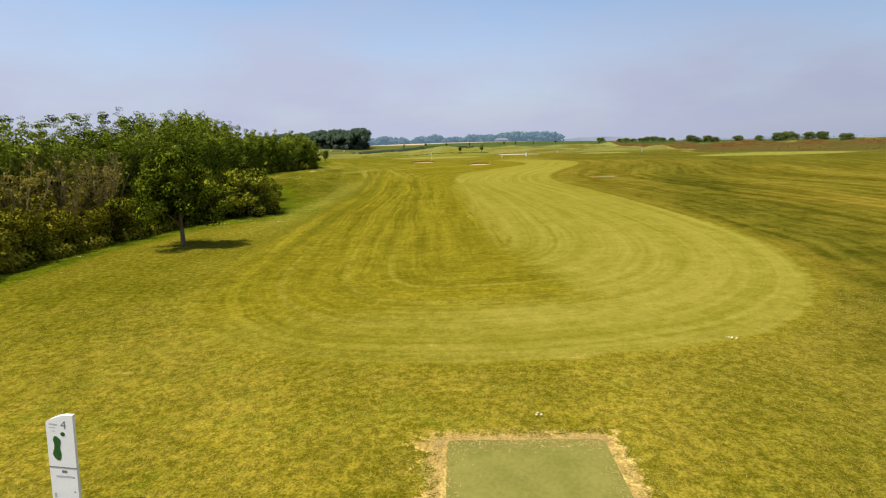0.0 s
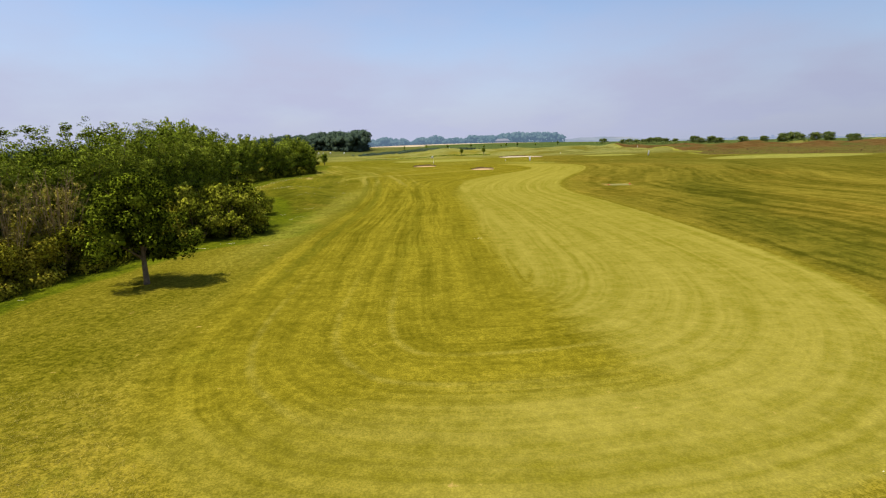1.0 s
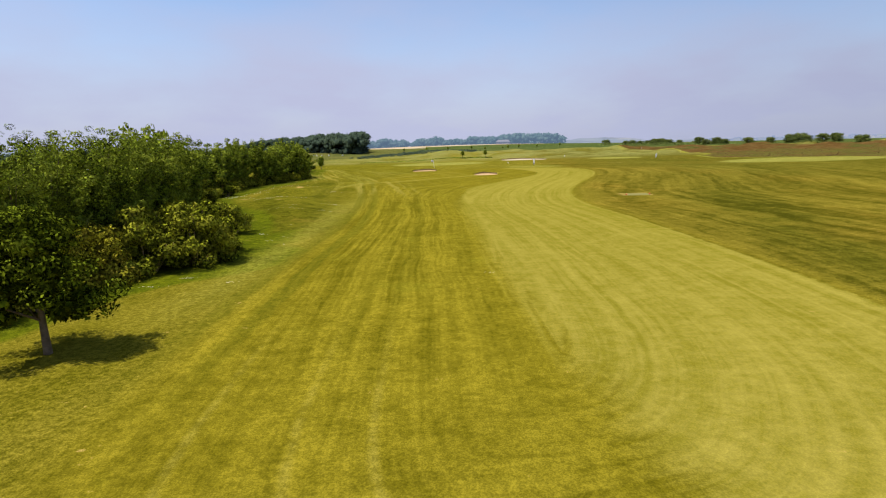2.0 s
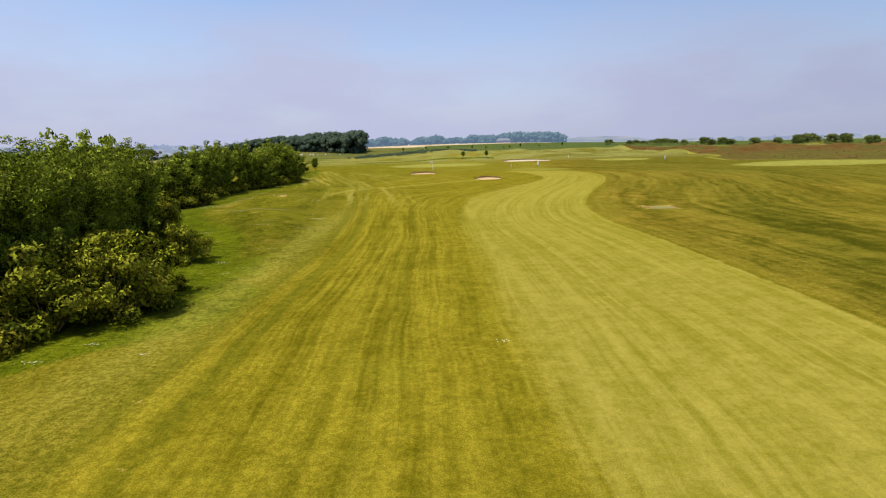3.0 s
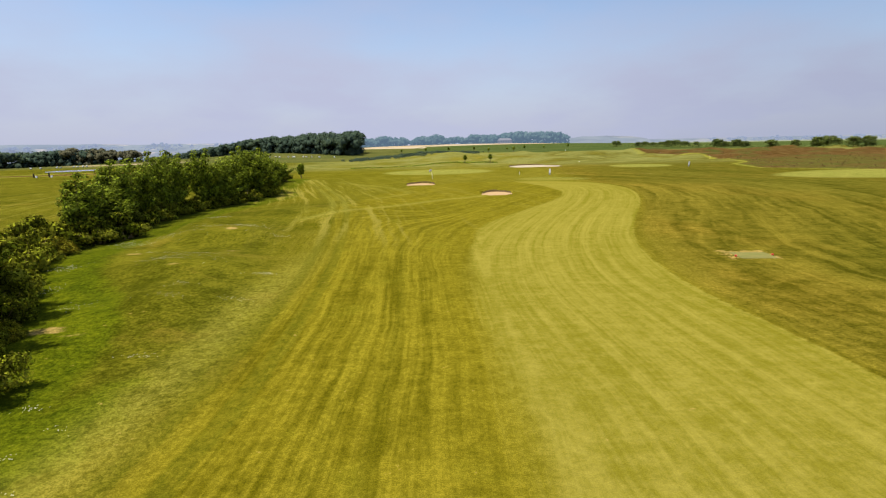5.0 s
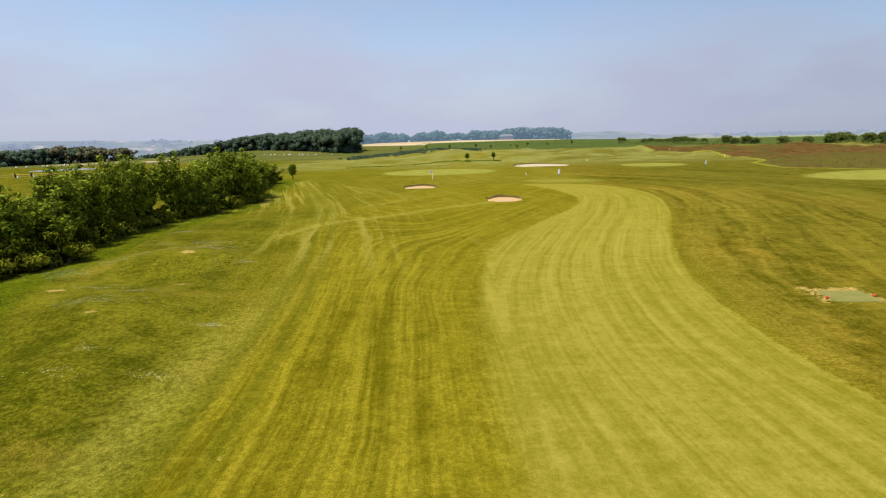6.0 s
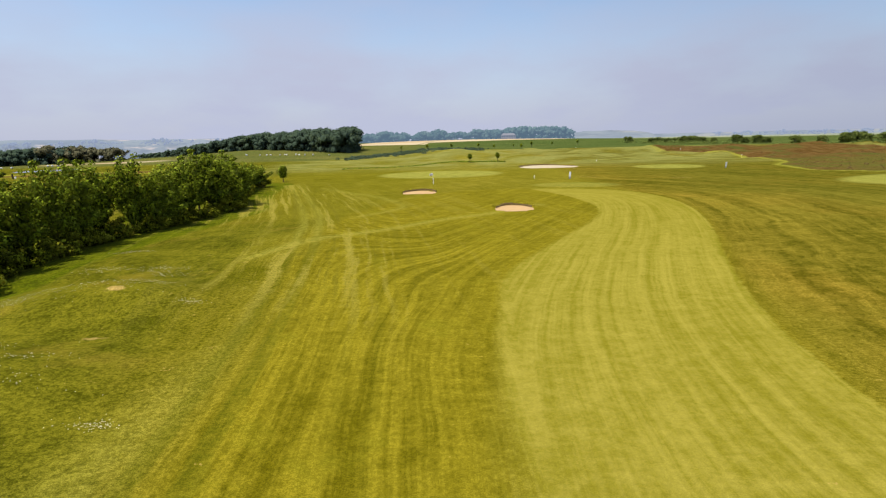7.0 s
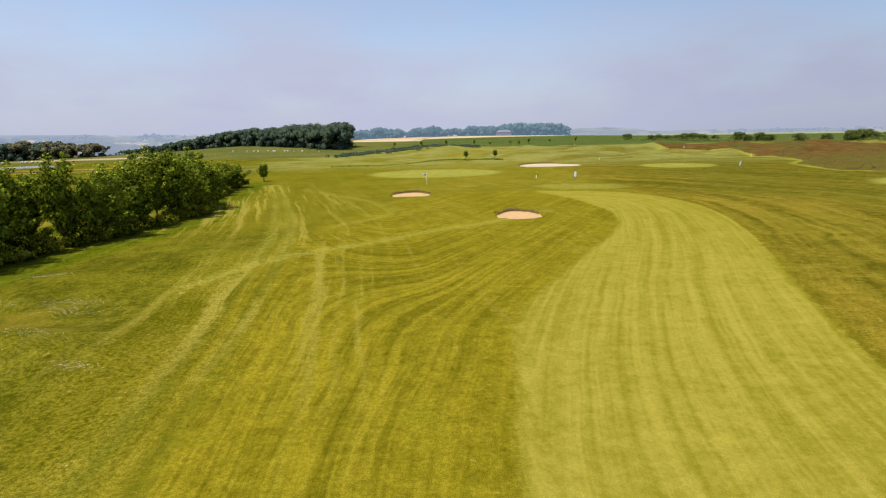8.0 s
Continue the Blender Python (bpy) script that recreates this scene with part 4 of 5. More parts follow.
def wood(name, spots, tall, label, material, leaf, per, seed, inside=None, clumps=5):
    """A far wood as one mass of rounded crowns: lumpy insides and a coat of leaves."""
    rng = np.random.default_rng(seed)
    cs, rs = [], []
    for x, y, z, h in spots:
        wide = tall * (0.36 + 0.12 * rng.random())
        for k in range(clumps):
            a, o = rng.random() * 6.28, rng.random() ** 0.5
            rise = 0.36 + 0.46 * (1 - o * o) ** 0.5 if k < 0.7 * clumps else 0.04 + 0.3 * rng.random()
            cs.append((x + wide * o * math.cos(a), y + wide * o * math.sin(a), z + h * rise))
            rs.append(h * (0.17 + 0.09 * rng.random()))
    cs, rs = np.array(cs), np.array(rs)
    v1, f1 = lumps(rng, cs, rs * 0.6)
    v2, f2, soft = leaves(rng, cs, rs, per * len(spots), leaf)
    ob = mesh_object(name, np.concatenate([v1, v2]), f1.tolist() + (f2 + len(v1)).tolist(), material, smooth=True)
    if inside:
        ob.data.materials.append(inside)
        ob.data.polygons.foreach_set("material_index", np.repeat(np.array([1, 0], dtype=np.int32), [len(f1), len(f2)]))
    out = v1 - np.repeat(cs, 23, axis=0)
    soft = np.concatenate([out / np.linalg.norm(out, axis=1)[:, None], soft]) * 0.8 + np.array([0, -0.1, 0.4])
    ob.data.normals_split_custom_set_from_vertices((soft / np.linalg.norm(soft, axis=1)[:, None]).tolist())
    return tagged(ob, label, "woodland", kind="stuff")


def wood_spots(a, b, n, rows, deep, h, seed):
    rng = np.random.default_rng(seed)
    out = []
    for i in range(n):
        for r in range(rows):
            f = (i + rng.random() * 0.8) / n
            x, y = a[0] + (b[0] - a[0]) * f + rng.normal(0, deep * 0.1), a[1] + (b[1] - a[1]) * f + deep * (r + rng.random() * 0.5)
            out.append((x, y, ground_z(x, y) - 0.5, h(f) * (0.85 + 0.3 * rng.random())))
    return out


# bluish tones of the nearer woods put distance haze into the colour
M["leaf_wood"] = leaf_material("wood_leaf", (0.040, 0.060, 0.044), (0.056, 0.082, 0.050), (0.092, 0.122, 0.056), 0.1, 0.0, 0.07)
M["wood_inside"] = plain("wood_inside", (0.044, 0.064, 0.044), (0.036, 0.056, 0.038), 0.9, 0.5, 0.05)
M["brown_inside"] = plain("brown_wood_inside", (0.080, 0.074, 0.040), (0.062, 0.062, 0.036), 0.9, 0.5, 0.05)
M["leaf_autumn"] = leaf_material("wood_leaf_brown", (0.066, 0.068, 0.036), (0.115, 0.105, 0.052), (0.14, 0.120, 0.06), 0.1)
wood("wood", wood_spots((-52, 312), (-240, 430), 64, 4, 7, lambda f: 12.6 - 8.6 * f, 41), 9, "dark green wood on the rise beyond the hedge", M["leaf_wood"], 0.58, 380, 42, M["wood_inside"], 12)
wood("wood", wood_spots((-270, 250), (-182, 294), 32, 3, 5, lambda f: 8.0, 43), 10, "dark wood beside the pond meadow", M["leaf_wood"], 0.56, 330, 44, M["wood_inside"], 12)
wood("wood", wood_spots((-194, 288), (-166, 303), 13, 2, 4, lambda f: 9.0 - 3 * f, 45), 10, "brownish spring trees at the end of the wood", M["leaf_autumn"], 0.54, 360, 46, M["brown_inside"], 12)

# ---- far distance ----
# these far woods and hills glow faintly blue in place of haze
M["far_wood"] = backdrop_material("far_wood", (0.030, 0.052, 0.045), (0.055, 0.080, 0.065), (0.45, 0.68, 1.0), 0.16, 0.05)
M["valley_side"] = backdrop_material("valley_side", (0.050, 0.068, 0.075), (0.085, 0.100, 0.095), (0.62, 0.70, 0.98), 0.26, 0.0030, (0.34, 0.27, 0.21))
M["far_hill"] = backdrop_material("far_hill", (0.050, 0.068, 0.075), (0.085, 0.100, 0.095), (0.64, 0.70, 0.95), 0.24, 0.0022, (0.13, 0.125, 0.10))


def ridge(name, a, b, n, base, profile, deep, material, label, seed, rough=0.05):
    """A far ridge or belt of trees: a rounded bank with an uneven crest."""
    rng = np.random.default_rng(seed)
    off = rng.random() * 100
    verts = []
    for i in range(n + 1):
        f = i / n
        x, y = a[0] + (b[0] - a[0]) * f, a[1] + (b[1] - a[1]) * f
        wob = noise.noise((f * n * 0.13 + off, 0, 0)) * rough + noise.noise((f * n * 0.45 + off, 5, 0)) * rough * 0.3
        top = profile(f) * (1 + wob)
        for k in range(7):
            s = k / 6
            verts.append((x + deep * 0.2 * s, y + deep * s, base + top * math.sin(math.pi * min(1, s * 1.25) / 2) ** 0.6))
    nx = 7
    faces = [(i * nx + k, (i + 1) * nx + k, (i + 1) * nx + k + 1, i * nx + k + 1) for i in range(n) for k in range(nx - 1)]
    return tagged(mesh_object(name, verts, faces, material, smooth=True), label, "distance", kind="structure")


def bell(f):
    return math.sin(math.pi * min(max(f, 0.0), 1.0)) ** 0.35


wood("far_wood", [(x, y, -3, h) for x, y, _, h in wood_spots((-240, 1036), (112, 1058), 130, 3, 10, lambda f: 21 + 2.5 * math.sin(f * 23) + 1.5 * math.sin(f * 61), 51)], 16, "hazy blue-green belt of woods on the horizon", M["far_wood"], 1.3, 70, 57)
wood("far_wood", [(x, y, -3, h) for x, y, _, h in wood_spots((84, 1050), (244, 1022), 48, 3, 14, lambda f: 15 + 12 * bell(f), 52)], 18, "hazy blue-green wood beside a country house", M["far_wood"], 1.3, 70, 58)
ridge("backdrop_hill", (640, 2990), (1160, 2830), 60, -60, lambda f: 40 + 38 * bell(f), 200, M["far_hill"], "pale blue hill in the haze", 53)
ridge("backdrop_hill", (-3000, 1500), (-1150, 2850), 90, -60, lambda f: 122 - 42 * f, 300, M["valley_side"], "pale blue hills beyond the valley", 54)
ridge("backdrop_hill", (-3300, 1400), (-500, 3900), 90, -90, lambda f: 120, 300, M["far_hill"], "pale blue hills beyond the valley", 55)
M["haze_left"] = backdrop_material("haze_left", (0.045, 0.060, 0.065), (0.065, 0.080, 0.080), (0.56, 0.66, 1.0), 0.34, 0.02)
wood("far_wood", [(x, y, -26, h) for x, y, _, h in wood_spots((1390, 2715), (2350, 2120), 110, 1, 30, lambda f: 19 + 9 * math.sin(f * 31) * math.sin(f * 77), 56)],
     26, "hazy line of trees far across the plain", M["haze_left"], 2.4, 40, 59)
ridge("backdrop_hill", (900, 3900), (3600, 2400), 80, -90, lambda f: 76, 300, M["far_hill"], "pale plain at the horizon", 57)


# wall, roof and windows carry haze as a bluish emission, not lamplight
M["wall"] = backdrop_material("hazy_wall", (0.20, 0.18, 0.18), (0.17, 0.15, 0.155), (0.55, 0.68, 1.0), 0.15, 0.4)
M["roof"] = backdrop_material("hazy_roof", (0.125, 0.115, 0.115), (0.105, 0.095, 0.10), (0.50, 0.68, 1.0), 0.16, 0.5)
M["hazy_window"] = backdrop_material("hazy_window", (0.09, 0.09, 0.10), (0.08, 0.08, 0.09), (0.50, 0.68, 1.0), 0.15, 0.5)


def house(x, y, w, d, h, roof, label):
    z = ground_z(x, y) - 3
    base = new("country_house")
    base.matrix_basis = pose(x, y, z, 0, 0, -6)
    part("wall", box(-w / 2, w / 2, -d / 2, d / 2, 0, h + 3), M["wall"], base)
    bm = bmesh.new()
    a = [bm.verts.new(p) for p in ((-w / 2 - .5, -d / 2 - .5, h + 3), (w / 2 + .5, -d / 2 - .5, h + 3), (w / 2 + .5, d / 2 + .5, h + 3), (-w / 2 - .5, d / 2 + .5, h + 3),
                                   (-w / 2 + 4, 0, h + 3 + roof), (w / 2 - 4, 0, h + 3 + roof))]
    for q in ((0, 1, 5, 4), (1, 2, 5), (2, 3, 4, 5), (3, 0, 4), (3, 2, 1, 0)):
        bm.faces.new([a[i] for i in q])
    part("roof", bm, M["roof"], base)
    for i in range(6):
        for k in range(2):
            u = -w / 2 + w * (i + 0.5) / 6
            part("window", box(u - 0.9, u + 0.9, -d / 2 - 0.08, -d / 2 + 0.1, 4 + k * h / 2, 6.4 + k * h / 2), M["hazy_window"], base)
    return tagged(base, label, "house")


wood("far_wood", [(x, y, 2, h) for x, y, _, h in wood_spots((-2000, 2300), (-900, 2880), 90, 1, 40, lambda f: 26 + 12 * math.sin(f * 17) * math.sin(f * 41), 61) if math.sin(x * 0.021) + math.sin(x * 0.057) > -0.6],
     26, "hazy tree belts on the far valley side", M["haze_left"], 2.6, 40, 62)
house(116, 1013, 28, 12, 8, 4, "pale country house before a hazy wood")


# ---- things on the course ----
def ellipse_outline(cx, cy, rx, ry, turn, n, rough, seed):
    rng = np.random.default_rng(seed)
    ph = rng.random(4) * 6.28
    out = []
    for i in range(n):
        a = 2 * math.pi * i / n
        k = 1 + rough * (math.sin(2 * a + ph[0]) * 0.5 + math.sin(3 * a + ph[1]) * 0.35 + math.sin(5 * a + ph[2]) * 0.2)
        x, y = rx * k * math.cos(a), ry * k * math.sin(a)
        out.append((cx + x * math.cos(turn) - y * math.sin(turn), cy + x * math.sin(turn) + y * math.cos(turn)))
    return out


def sand_sheet(cx, cy, rx, ry, turn, material, label, seed):
    """Raked sand, a shallow dish that rises towards its rim."""
    n, rings = 64, 9
    rim = [(x * (1.0 - 0.10 * max(0.0, y / ry)), y if y > 0 else y * 0.72) for x, y in ellipse_outline(0, 0, rx * 1.12, ry * 1.12, turn, n, 0.12, seed)]
    verts, faces = [(0, 0, -0.14)], []
    for r in range(1, rings + 1):
        f = r / rings
        for x, y in rim:
            verts.append((x * f, y * f, -0.14 + 0.14 * max(0.0, y / ry) * f ** 3 + 0.02 * noise.noise((x * f * 1.3, y * f * 1.3, seed))))
    for i in range(n):
        faces.append((0, 1 + i, 1 + (i + 1) % n))
        for r in range(rings - 1):
            a, b = 1 + r * n + i, 1 + r * n + (i + 1) % n
            faces.append((a, a + n, b + n, b))
    base = float(np.mean(height(np.array([cx - rx * 1.5, cx + rx * 1.5]), np.array([cy, cy]))))
    ob = mesh_object("bunker_sand", verts, faces, material, smooth=True)
    ob.matrix_basis = pose(cx, cy, base)
    # the cut soil face at the back, from the sand up to the turf
    back, rng, soil, quads = [p for p in rim if p[1] > 0.28 * ry], np.random.default_rng(seed), [], []
    for k, (x, y) in enumerate(back):
        edge = max(0.0, math.sin(math.pi * k / (len(back) - 1))) ** 0.5
        top = max(ground_z(cx + x * 1.10, cy + y * 1.10) - base, 0.0) + 0.05 + 0.05 * rng.random()
        soil += [(x * 0.93, y * 0.93, -0.10), (x * 0.97, y * 0.97, -0.02 + (0.06 + top * 0.5) * edge), (x * 1.0, y * 1.0, top * edge), (x * 1.08, y * 1.08, top * edge - 0.02)]
    for k in range(len(back) - 1):
        quads += [(4 * k + i, 4 * k + 4 + i, 4 * k + 5 + i, 4 * k + 1 + i) for i in range(3)]
    mesh_object("soil_face", soil, quads, M["soil"], ob, "dark brown cut soil under the turf lip", True)
    return tagged(ob, label, "bunker", group="bunkers")


sand_sheet(*BUNKERS[0], M["sand"], "ochre sand bunker with a ragged grass lip", 71)
sand_sheet(*BUNKERS[1], M["sand"], "ochre sand bunker with a grass lip", 72)
sand_sheet(*BUNKERS[2], M["sand_pale"], "wide pale sand bunker beyond the green", 73)


def bunker_lip(spots, seed):
    rng = np.random.default_rng(seed)
    out = []
    for cx, cy, rx, ry, _ in spots:
        for a in rng.uniform(0.25, math.pi - 0.25, 130):
            q = 1.13 + 0.06 * rng.normal()
            out.append((cx + q * rx * math.cos(a), cy + q * ry * math.sin(a), 0.06 + 0.05 * rng.random()))
    cs = np.array([(x, y, ground_z(x, y) + 0.05) for x, y, _ in out])
    v, f, _ = leaves(rng, cs, np.array([r for _, _, r in out]), 26 * len(out), 0.035)
    return tagged(mesh_object("bunker_lip_grass", v, f, M["leaf_rust"]), "ragged dry grass hanging over the bunker lips", "grass", kind="stuff")


bunker_lip(BUNKERS[:2], 74)


def tee_mat(x, y, w, d, turn, label, cloth="turf_mat"):
    """A worn green turf mat with rounded corners, let into the grass."""
    z = max(ground_z(x + i * w / 2, y + j * d / 2) for i in (-1, 0, 1) for j in (-1, 0, 1)) + 0.02
    corner, pts = 0.12, []
    for sx, sy, a0 in ((1, 1, 0), (-1, 1, 90), (-1, -1, 180), (1, -1, 270)):
        for k in range(4):
            a = radians(a0 + 30 * k)
            pts.append((sx * (w / 2 - corner) + corner * math.cos(a), sy * (d / 2 - corner) + corner * math.sin(a)))
    mat = part("tee_mat", prism(pts, -0.12, 0.0), M[cloth], None)
    mat.matrix_basis = pose(x, y, z, 0, 0, turn)
    return tagged(mat, label, "tee mat", group="tee mats")


mat_top = tee_mat(1.13, 4.0, 2.46, 5.85, -1.0, "worn olive-green artificial turf mat on the tee").location.z
tee_mat(22.1, 68.4, 2.55, 2.0, -4, "worn green turf mat with straw round it", "turf_mat_dark")


def tee_marker(x, y):
    """A red tee ball on a short spike."""
    ob = new("tee_marker")
    ob.matrix_basis = pose(x, y, ground_z(x, y))
    bm = bmesh.new()
    bmesh.ops.create_uvsphere(bm, u_segments=16, v_segments=10, radius=0.085)
    for v in bm.verts:
        v.co.z = max(v.co.z, -0.06) + 0.08
    part("ball", bm, M["red"], ob)
    part("spike", rod(0, 0, -0.1, 0.03, 0.012, 0.012, 8), M["grey"], ob)
    return tagged(ob, "small red tee marker beside the turf mat", "tee marker", group="tee markers")


tee_marker(20.67, 68.1)
tee_marker(23.4, 68.2)


def figure_mesh(text, size):
    curve = bpy.data.curves.new("figure", "FONT")
    curve.body, curve.size, curve.extrude = text, size, 0.0006
    ob = bpy.data.objects.new("figure", curve)
    scene.collection.objects.link(ob)
    bpy.context.view_layer.update()
    me = bpy.data.meshes.new_from_object(ob.evaluated_get(bpy.context.evaluated_depsgraph_get()))
    bpy.data.objects.remove(ob)
    return me


def hole_sign(x, y, w, tall):
    """The white hole board: an upright slab with a sloping top, its plan of the hole, figure and print."""
    sign = new("hole_sign")
    sign.matrix_basis = pose(x, y, ground_z(x, y) - 0.05, 0, 6.0, -2)
    bm = bmesh.new()
    top = [(-w / 2, tall - 0.13), (-w * 0.32, tall - 0.085), (-w * 0.05, tall - 0.035), (w * 0.2, tall - 0.008), (w / 2, tall)]
    outline = [(-w / 2, 0.0), (w / 2, 0.0)] + top[::-1]
    f = bm.faces.new([bm.verts.new((a, 0.0, b)) for a, b in outline])
    r = bmesh.ops.extrude_face_region(bm, geom=[f])
    bmesh.ops.translate(bm, vec=(0, 0.04, 0), verts=[v for v in r["geom"] if isinstance(v, bmesh.types.BMVert)])
    bmesh.ops.recalc_face_normals(bm, faces=bm.faces)
    board = part("board", bm, M["white"], sign, "white board with a sloping top")
    cut = tall - 0.78
    part("joint", box(-w / 2 - 0.002, w / 2 + 0.002, -0.004, 0.01, cut - 0.008, cut + 0.008), M["print_grey"], board, "dark joint between two panels")
    # plan of the hole: a waisted green shape and a round green above it
    pts = []
    for i in range(40):
        a = 2 * math.pi * i / 40
        v = 0.17 * math.sin(a)
        wide = 0.037 + 0.030 * min(1.0, abs(v - 0.015) / 0.10) ** 1.5
        pts.append((-0.055 + 0.03 * math.sin(v * 12) - v * 0.22 + wide * math.cos(a), tall - 0.50 + v * 1.05))
    bm = bmesh.new()
    f = bm.faces.new([bm.verts.new((a, -0.003, b)) for a, b in pts])
    r = bmesh.ops.extrude_face_region(bm, geom=[f])
    bmesh.ops.translate(bm, vec=(0, 0.006, 0), verts=[v for v in r["geom"] if isinstance(v, bmesh.types.BMVert)])
    bmesh.ops.recalc_face_normals(bm, faces=bm.faces)
    part("hole_plan", bm, M["print_green"], board, "dark green printed plan of the hole")
    bm = bmesh.new()
    bmesh.ops.create_cone(bm, cap_ends=True, segments=20, radius1=0.03, radius2=0.03, depth=0.006)
    bmesh.ops.rotate(bm, matrix=Matrix.Rotation(radians(90), 3, "X"), verts=bm.verts)
    bmesh.ops.translate(bm, vec=(0.035, 0, tall - 0.285), verts=bm.verts)
    part("green_mark", bm, M["print_green"], board, "round dark green printed mark")
    me = figure_mesh("4", 0.165)
    me.materials.append(M["print_grey"])
    fig = new("figure", me)
    fig.parent = board
    fig.matrix_basis = pose(0.012, -0.001, tall - 0.205, 90, 0, 0)
    tagged(fig, "grey printed figure four")
    for x0, x1, z0, z1, tone in ((-0.14, -0.03, tall - 0.165, tall - 0.140, "print_pale"), (-0.14, -0.06, tall - 0.205, tall - 0.192, "print_pale"),
                                 (-0.12, -0.06, tall - 0.255, tall - 0.245, "print_pale"), (-0.10, 0.12, cut - 0.155, cut - 0.125, "print_pale"),
                                 (-0.02, 0.05, cut - 0.085, cut - 0.045, "print_grey"), (0.125, 0.145, cut - 0.155, cut - 0.135, "print_grey"),
                                 (0.125, 0.145, cut - 0.375, cut - 0.355, "print_grey"), (-0.15, -0.12, cut - 0.47, cut - 0.40, "print_pale")):
        part("printed_bar", box(x0, x1, -0.0012, 0.003, z0, z1), M[tone], board)
    return tagged(sign, "white hole sign with a green printed hole plan", "sign")


hole_sign(-5.22, 5.73, 0.365, 1.57)


def tee_sign(tall, w):
    """A far hole board on its dark plinth."""
    sign = new("hole_sign")
    bm = prism([(-w / 2, -0.04), (w / 2, -0.04), (w / 2, 0.04), (-w / 2, 0.04)], 0.45, tall)
    for v in bm.verts:
        if v.co.z > tall - 0.01 and v.co.x < 0:
            v.co.z -= 0.1
    part("board", bm, M["white"], sign)
    part("plinth", box(-w * 0.42, w * 0.42, -0.03, 0.03, -0.1, 0.45), M["grey"], sign)
    return tagged(sign, "plain white hole sign standing on the grass", "sign", group="far hole signs")


far_sign = tee_sign(1.5, 0.40)
far_sign.matrix_basis = pose(26.0, 159.3, ground_z(26.0, 159.3))
copy_thing(far_sign, pose(70.0, 178.1, ground_z(70, 178.1), 0, 10, 20))


def flagstick(x, y, lean):
    stick = new("flagstick")
    stick.matrix_basis = pose(x, y, ground_z(x, y), 0, lean, 0)
    part("pole", rod(0, 0, -0.1, 2.3, 0.03, 0.022), M["white"], stick)
    nx, nz, verts = 8, 4, []
    for k in range(nz):
        for i in range(nx):
            verts.append((-0.62 * i / (nx - 1), 0.07 * math.sin(i * 1.1 + k * 0.3), 1.78 + 0.45 * k / (nz - 1) - 0.14 * (i / (nx - 1)) ** 2))
    cloth = mesh_object("flag", verts, grid_faces(nx, nz), M["flag"], stick, "grey-violet flag cloth", True)
    solid = cloth.modifiers.new("thickness", "SOLIDIFY")
    solid.thickness = 0.008
    return tagged(stick, "flagstick with a small flag on the green", "flagstick", group="flagsticks")


flagstick(-3.6, 153.5, -4)


def stake(tall, material, label):
    ob = new("marker_stake")
    part("post", rod(0, 0, -0.15, tall, 0.055, 0.045, 8), material, ob)
    part("cap", rod(0, 0, tall, tall + 0.08, 0.075, 0.04, 8), M["white"], ob)
    return tagged(ob, label, "stake", group="marker stakes")


white_stake = stake(0.55, M["white"], "short white marker stake in the grass")
yellow_stake = stake(1.1, M["yellow"], "yellow marker stake at the edge of the heath")
for i, (x, y) in enumerate(((18.7, 162.0), (49.1, 218.4), (3.0, 318), (73, 340), (103.7, 276.8))):
    m = pose(x, y, ground_z(x, y))
    if i:
        copy_thing(white_stake, m)
    else:
        white_stake.matrix_basis = m
yellow_stake.matrix_basis = pose(96.8, 217.7, ground_z(96.8, 217.7))
copy_thing(yellow_stake, pose(111, 264.8, ground_z(111, 264.8)))


def speck_post(x, y):
    """Unidentified dark and pale specks on the next hole, built as post, box and rail."""
    ob = new("course_post")
    ob.matrix_basis = pose(x, y, ground_z(x, y))
    part("post", box(-0.2, 0.2, -0.15, 0.15, -0.1, 1.6, 0.03), M["dark"], ob)
    part("pale_box", box(0.7, 1.2, -0.2, 0.2, -0.05, 0.75, 0.03), M["white"], ob, "low white box")
    part("rail", box(0.15, 0.75, -0.03, 0.03, 0.35, 0.42), M["dark"], ob)
    return tagged(ob, "unidentified dark upright with a white spot, built as post and box", "post", group="course posts")


for x, y in ((-152, 216), (-147.5, 217.5), (-121, 208)):
    speck_post(x, y)

# pond in the meadow beyond the hedge
pond = mesh_object("pond_water", [(x, y, 0) for x, y in ellipse_outline(0, 0, POND[2] * 1.15, POND[3] * 1.15, 0, 60, 0.08, 81)], [tuple(range(60))], pond_material())
pond.matrix_basis = pose(POND[0], POND[1], POND[4] - 0.12)
tagged(pond, "grey-blue pond in the meadow", "pond", kind="structure")


# unidentified white specks in front of the woods, built as bales
def bale():
    bm = bmesh.new()
    bmesh.ops.create_cone(bm, cap_ends=True, segments=18, radius1=0.36, radius2=0.36, depth=0.8)
    bmesh.ops.bevel(bm, geom=[e for e in bm.edges if abs(e.verts[0].co.z - e.verts[1].co.z) < 0.01], offset=0.09, segments=3, affect="EDGES")
    bmesh.ops.rotate(bm, matrix=Matrix.Rotation(radians(90), 3, "Y"), verts=bm.verts)
    return tagged(part("wrapped_bale", bm, M["bale"], None), "small white shape on the field, built as a wrapped bale", "bale", group="white bales")


bales = bale()
rng = np.random.default_rng(91)
spots = [(-103.3 + 44 * f + rng.normal(0, 1.2), 306 - 7 * f + rng.normal(0, 0.8)) for f in (0, 0.06, 0.16, 0.27, 0.33, 0.4, 0.47, 0.52, 0.58, 0.64, 0.7, 0.8, 1.0)]
spots += [(-193 + 34 * f, 262 + 14 * f) for f in (0.05, 0.15, 0.32, 0.36, 0.5, 0.54, 0.6, 0.64)]
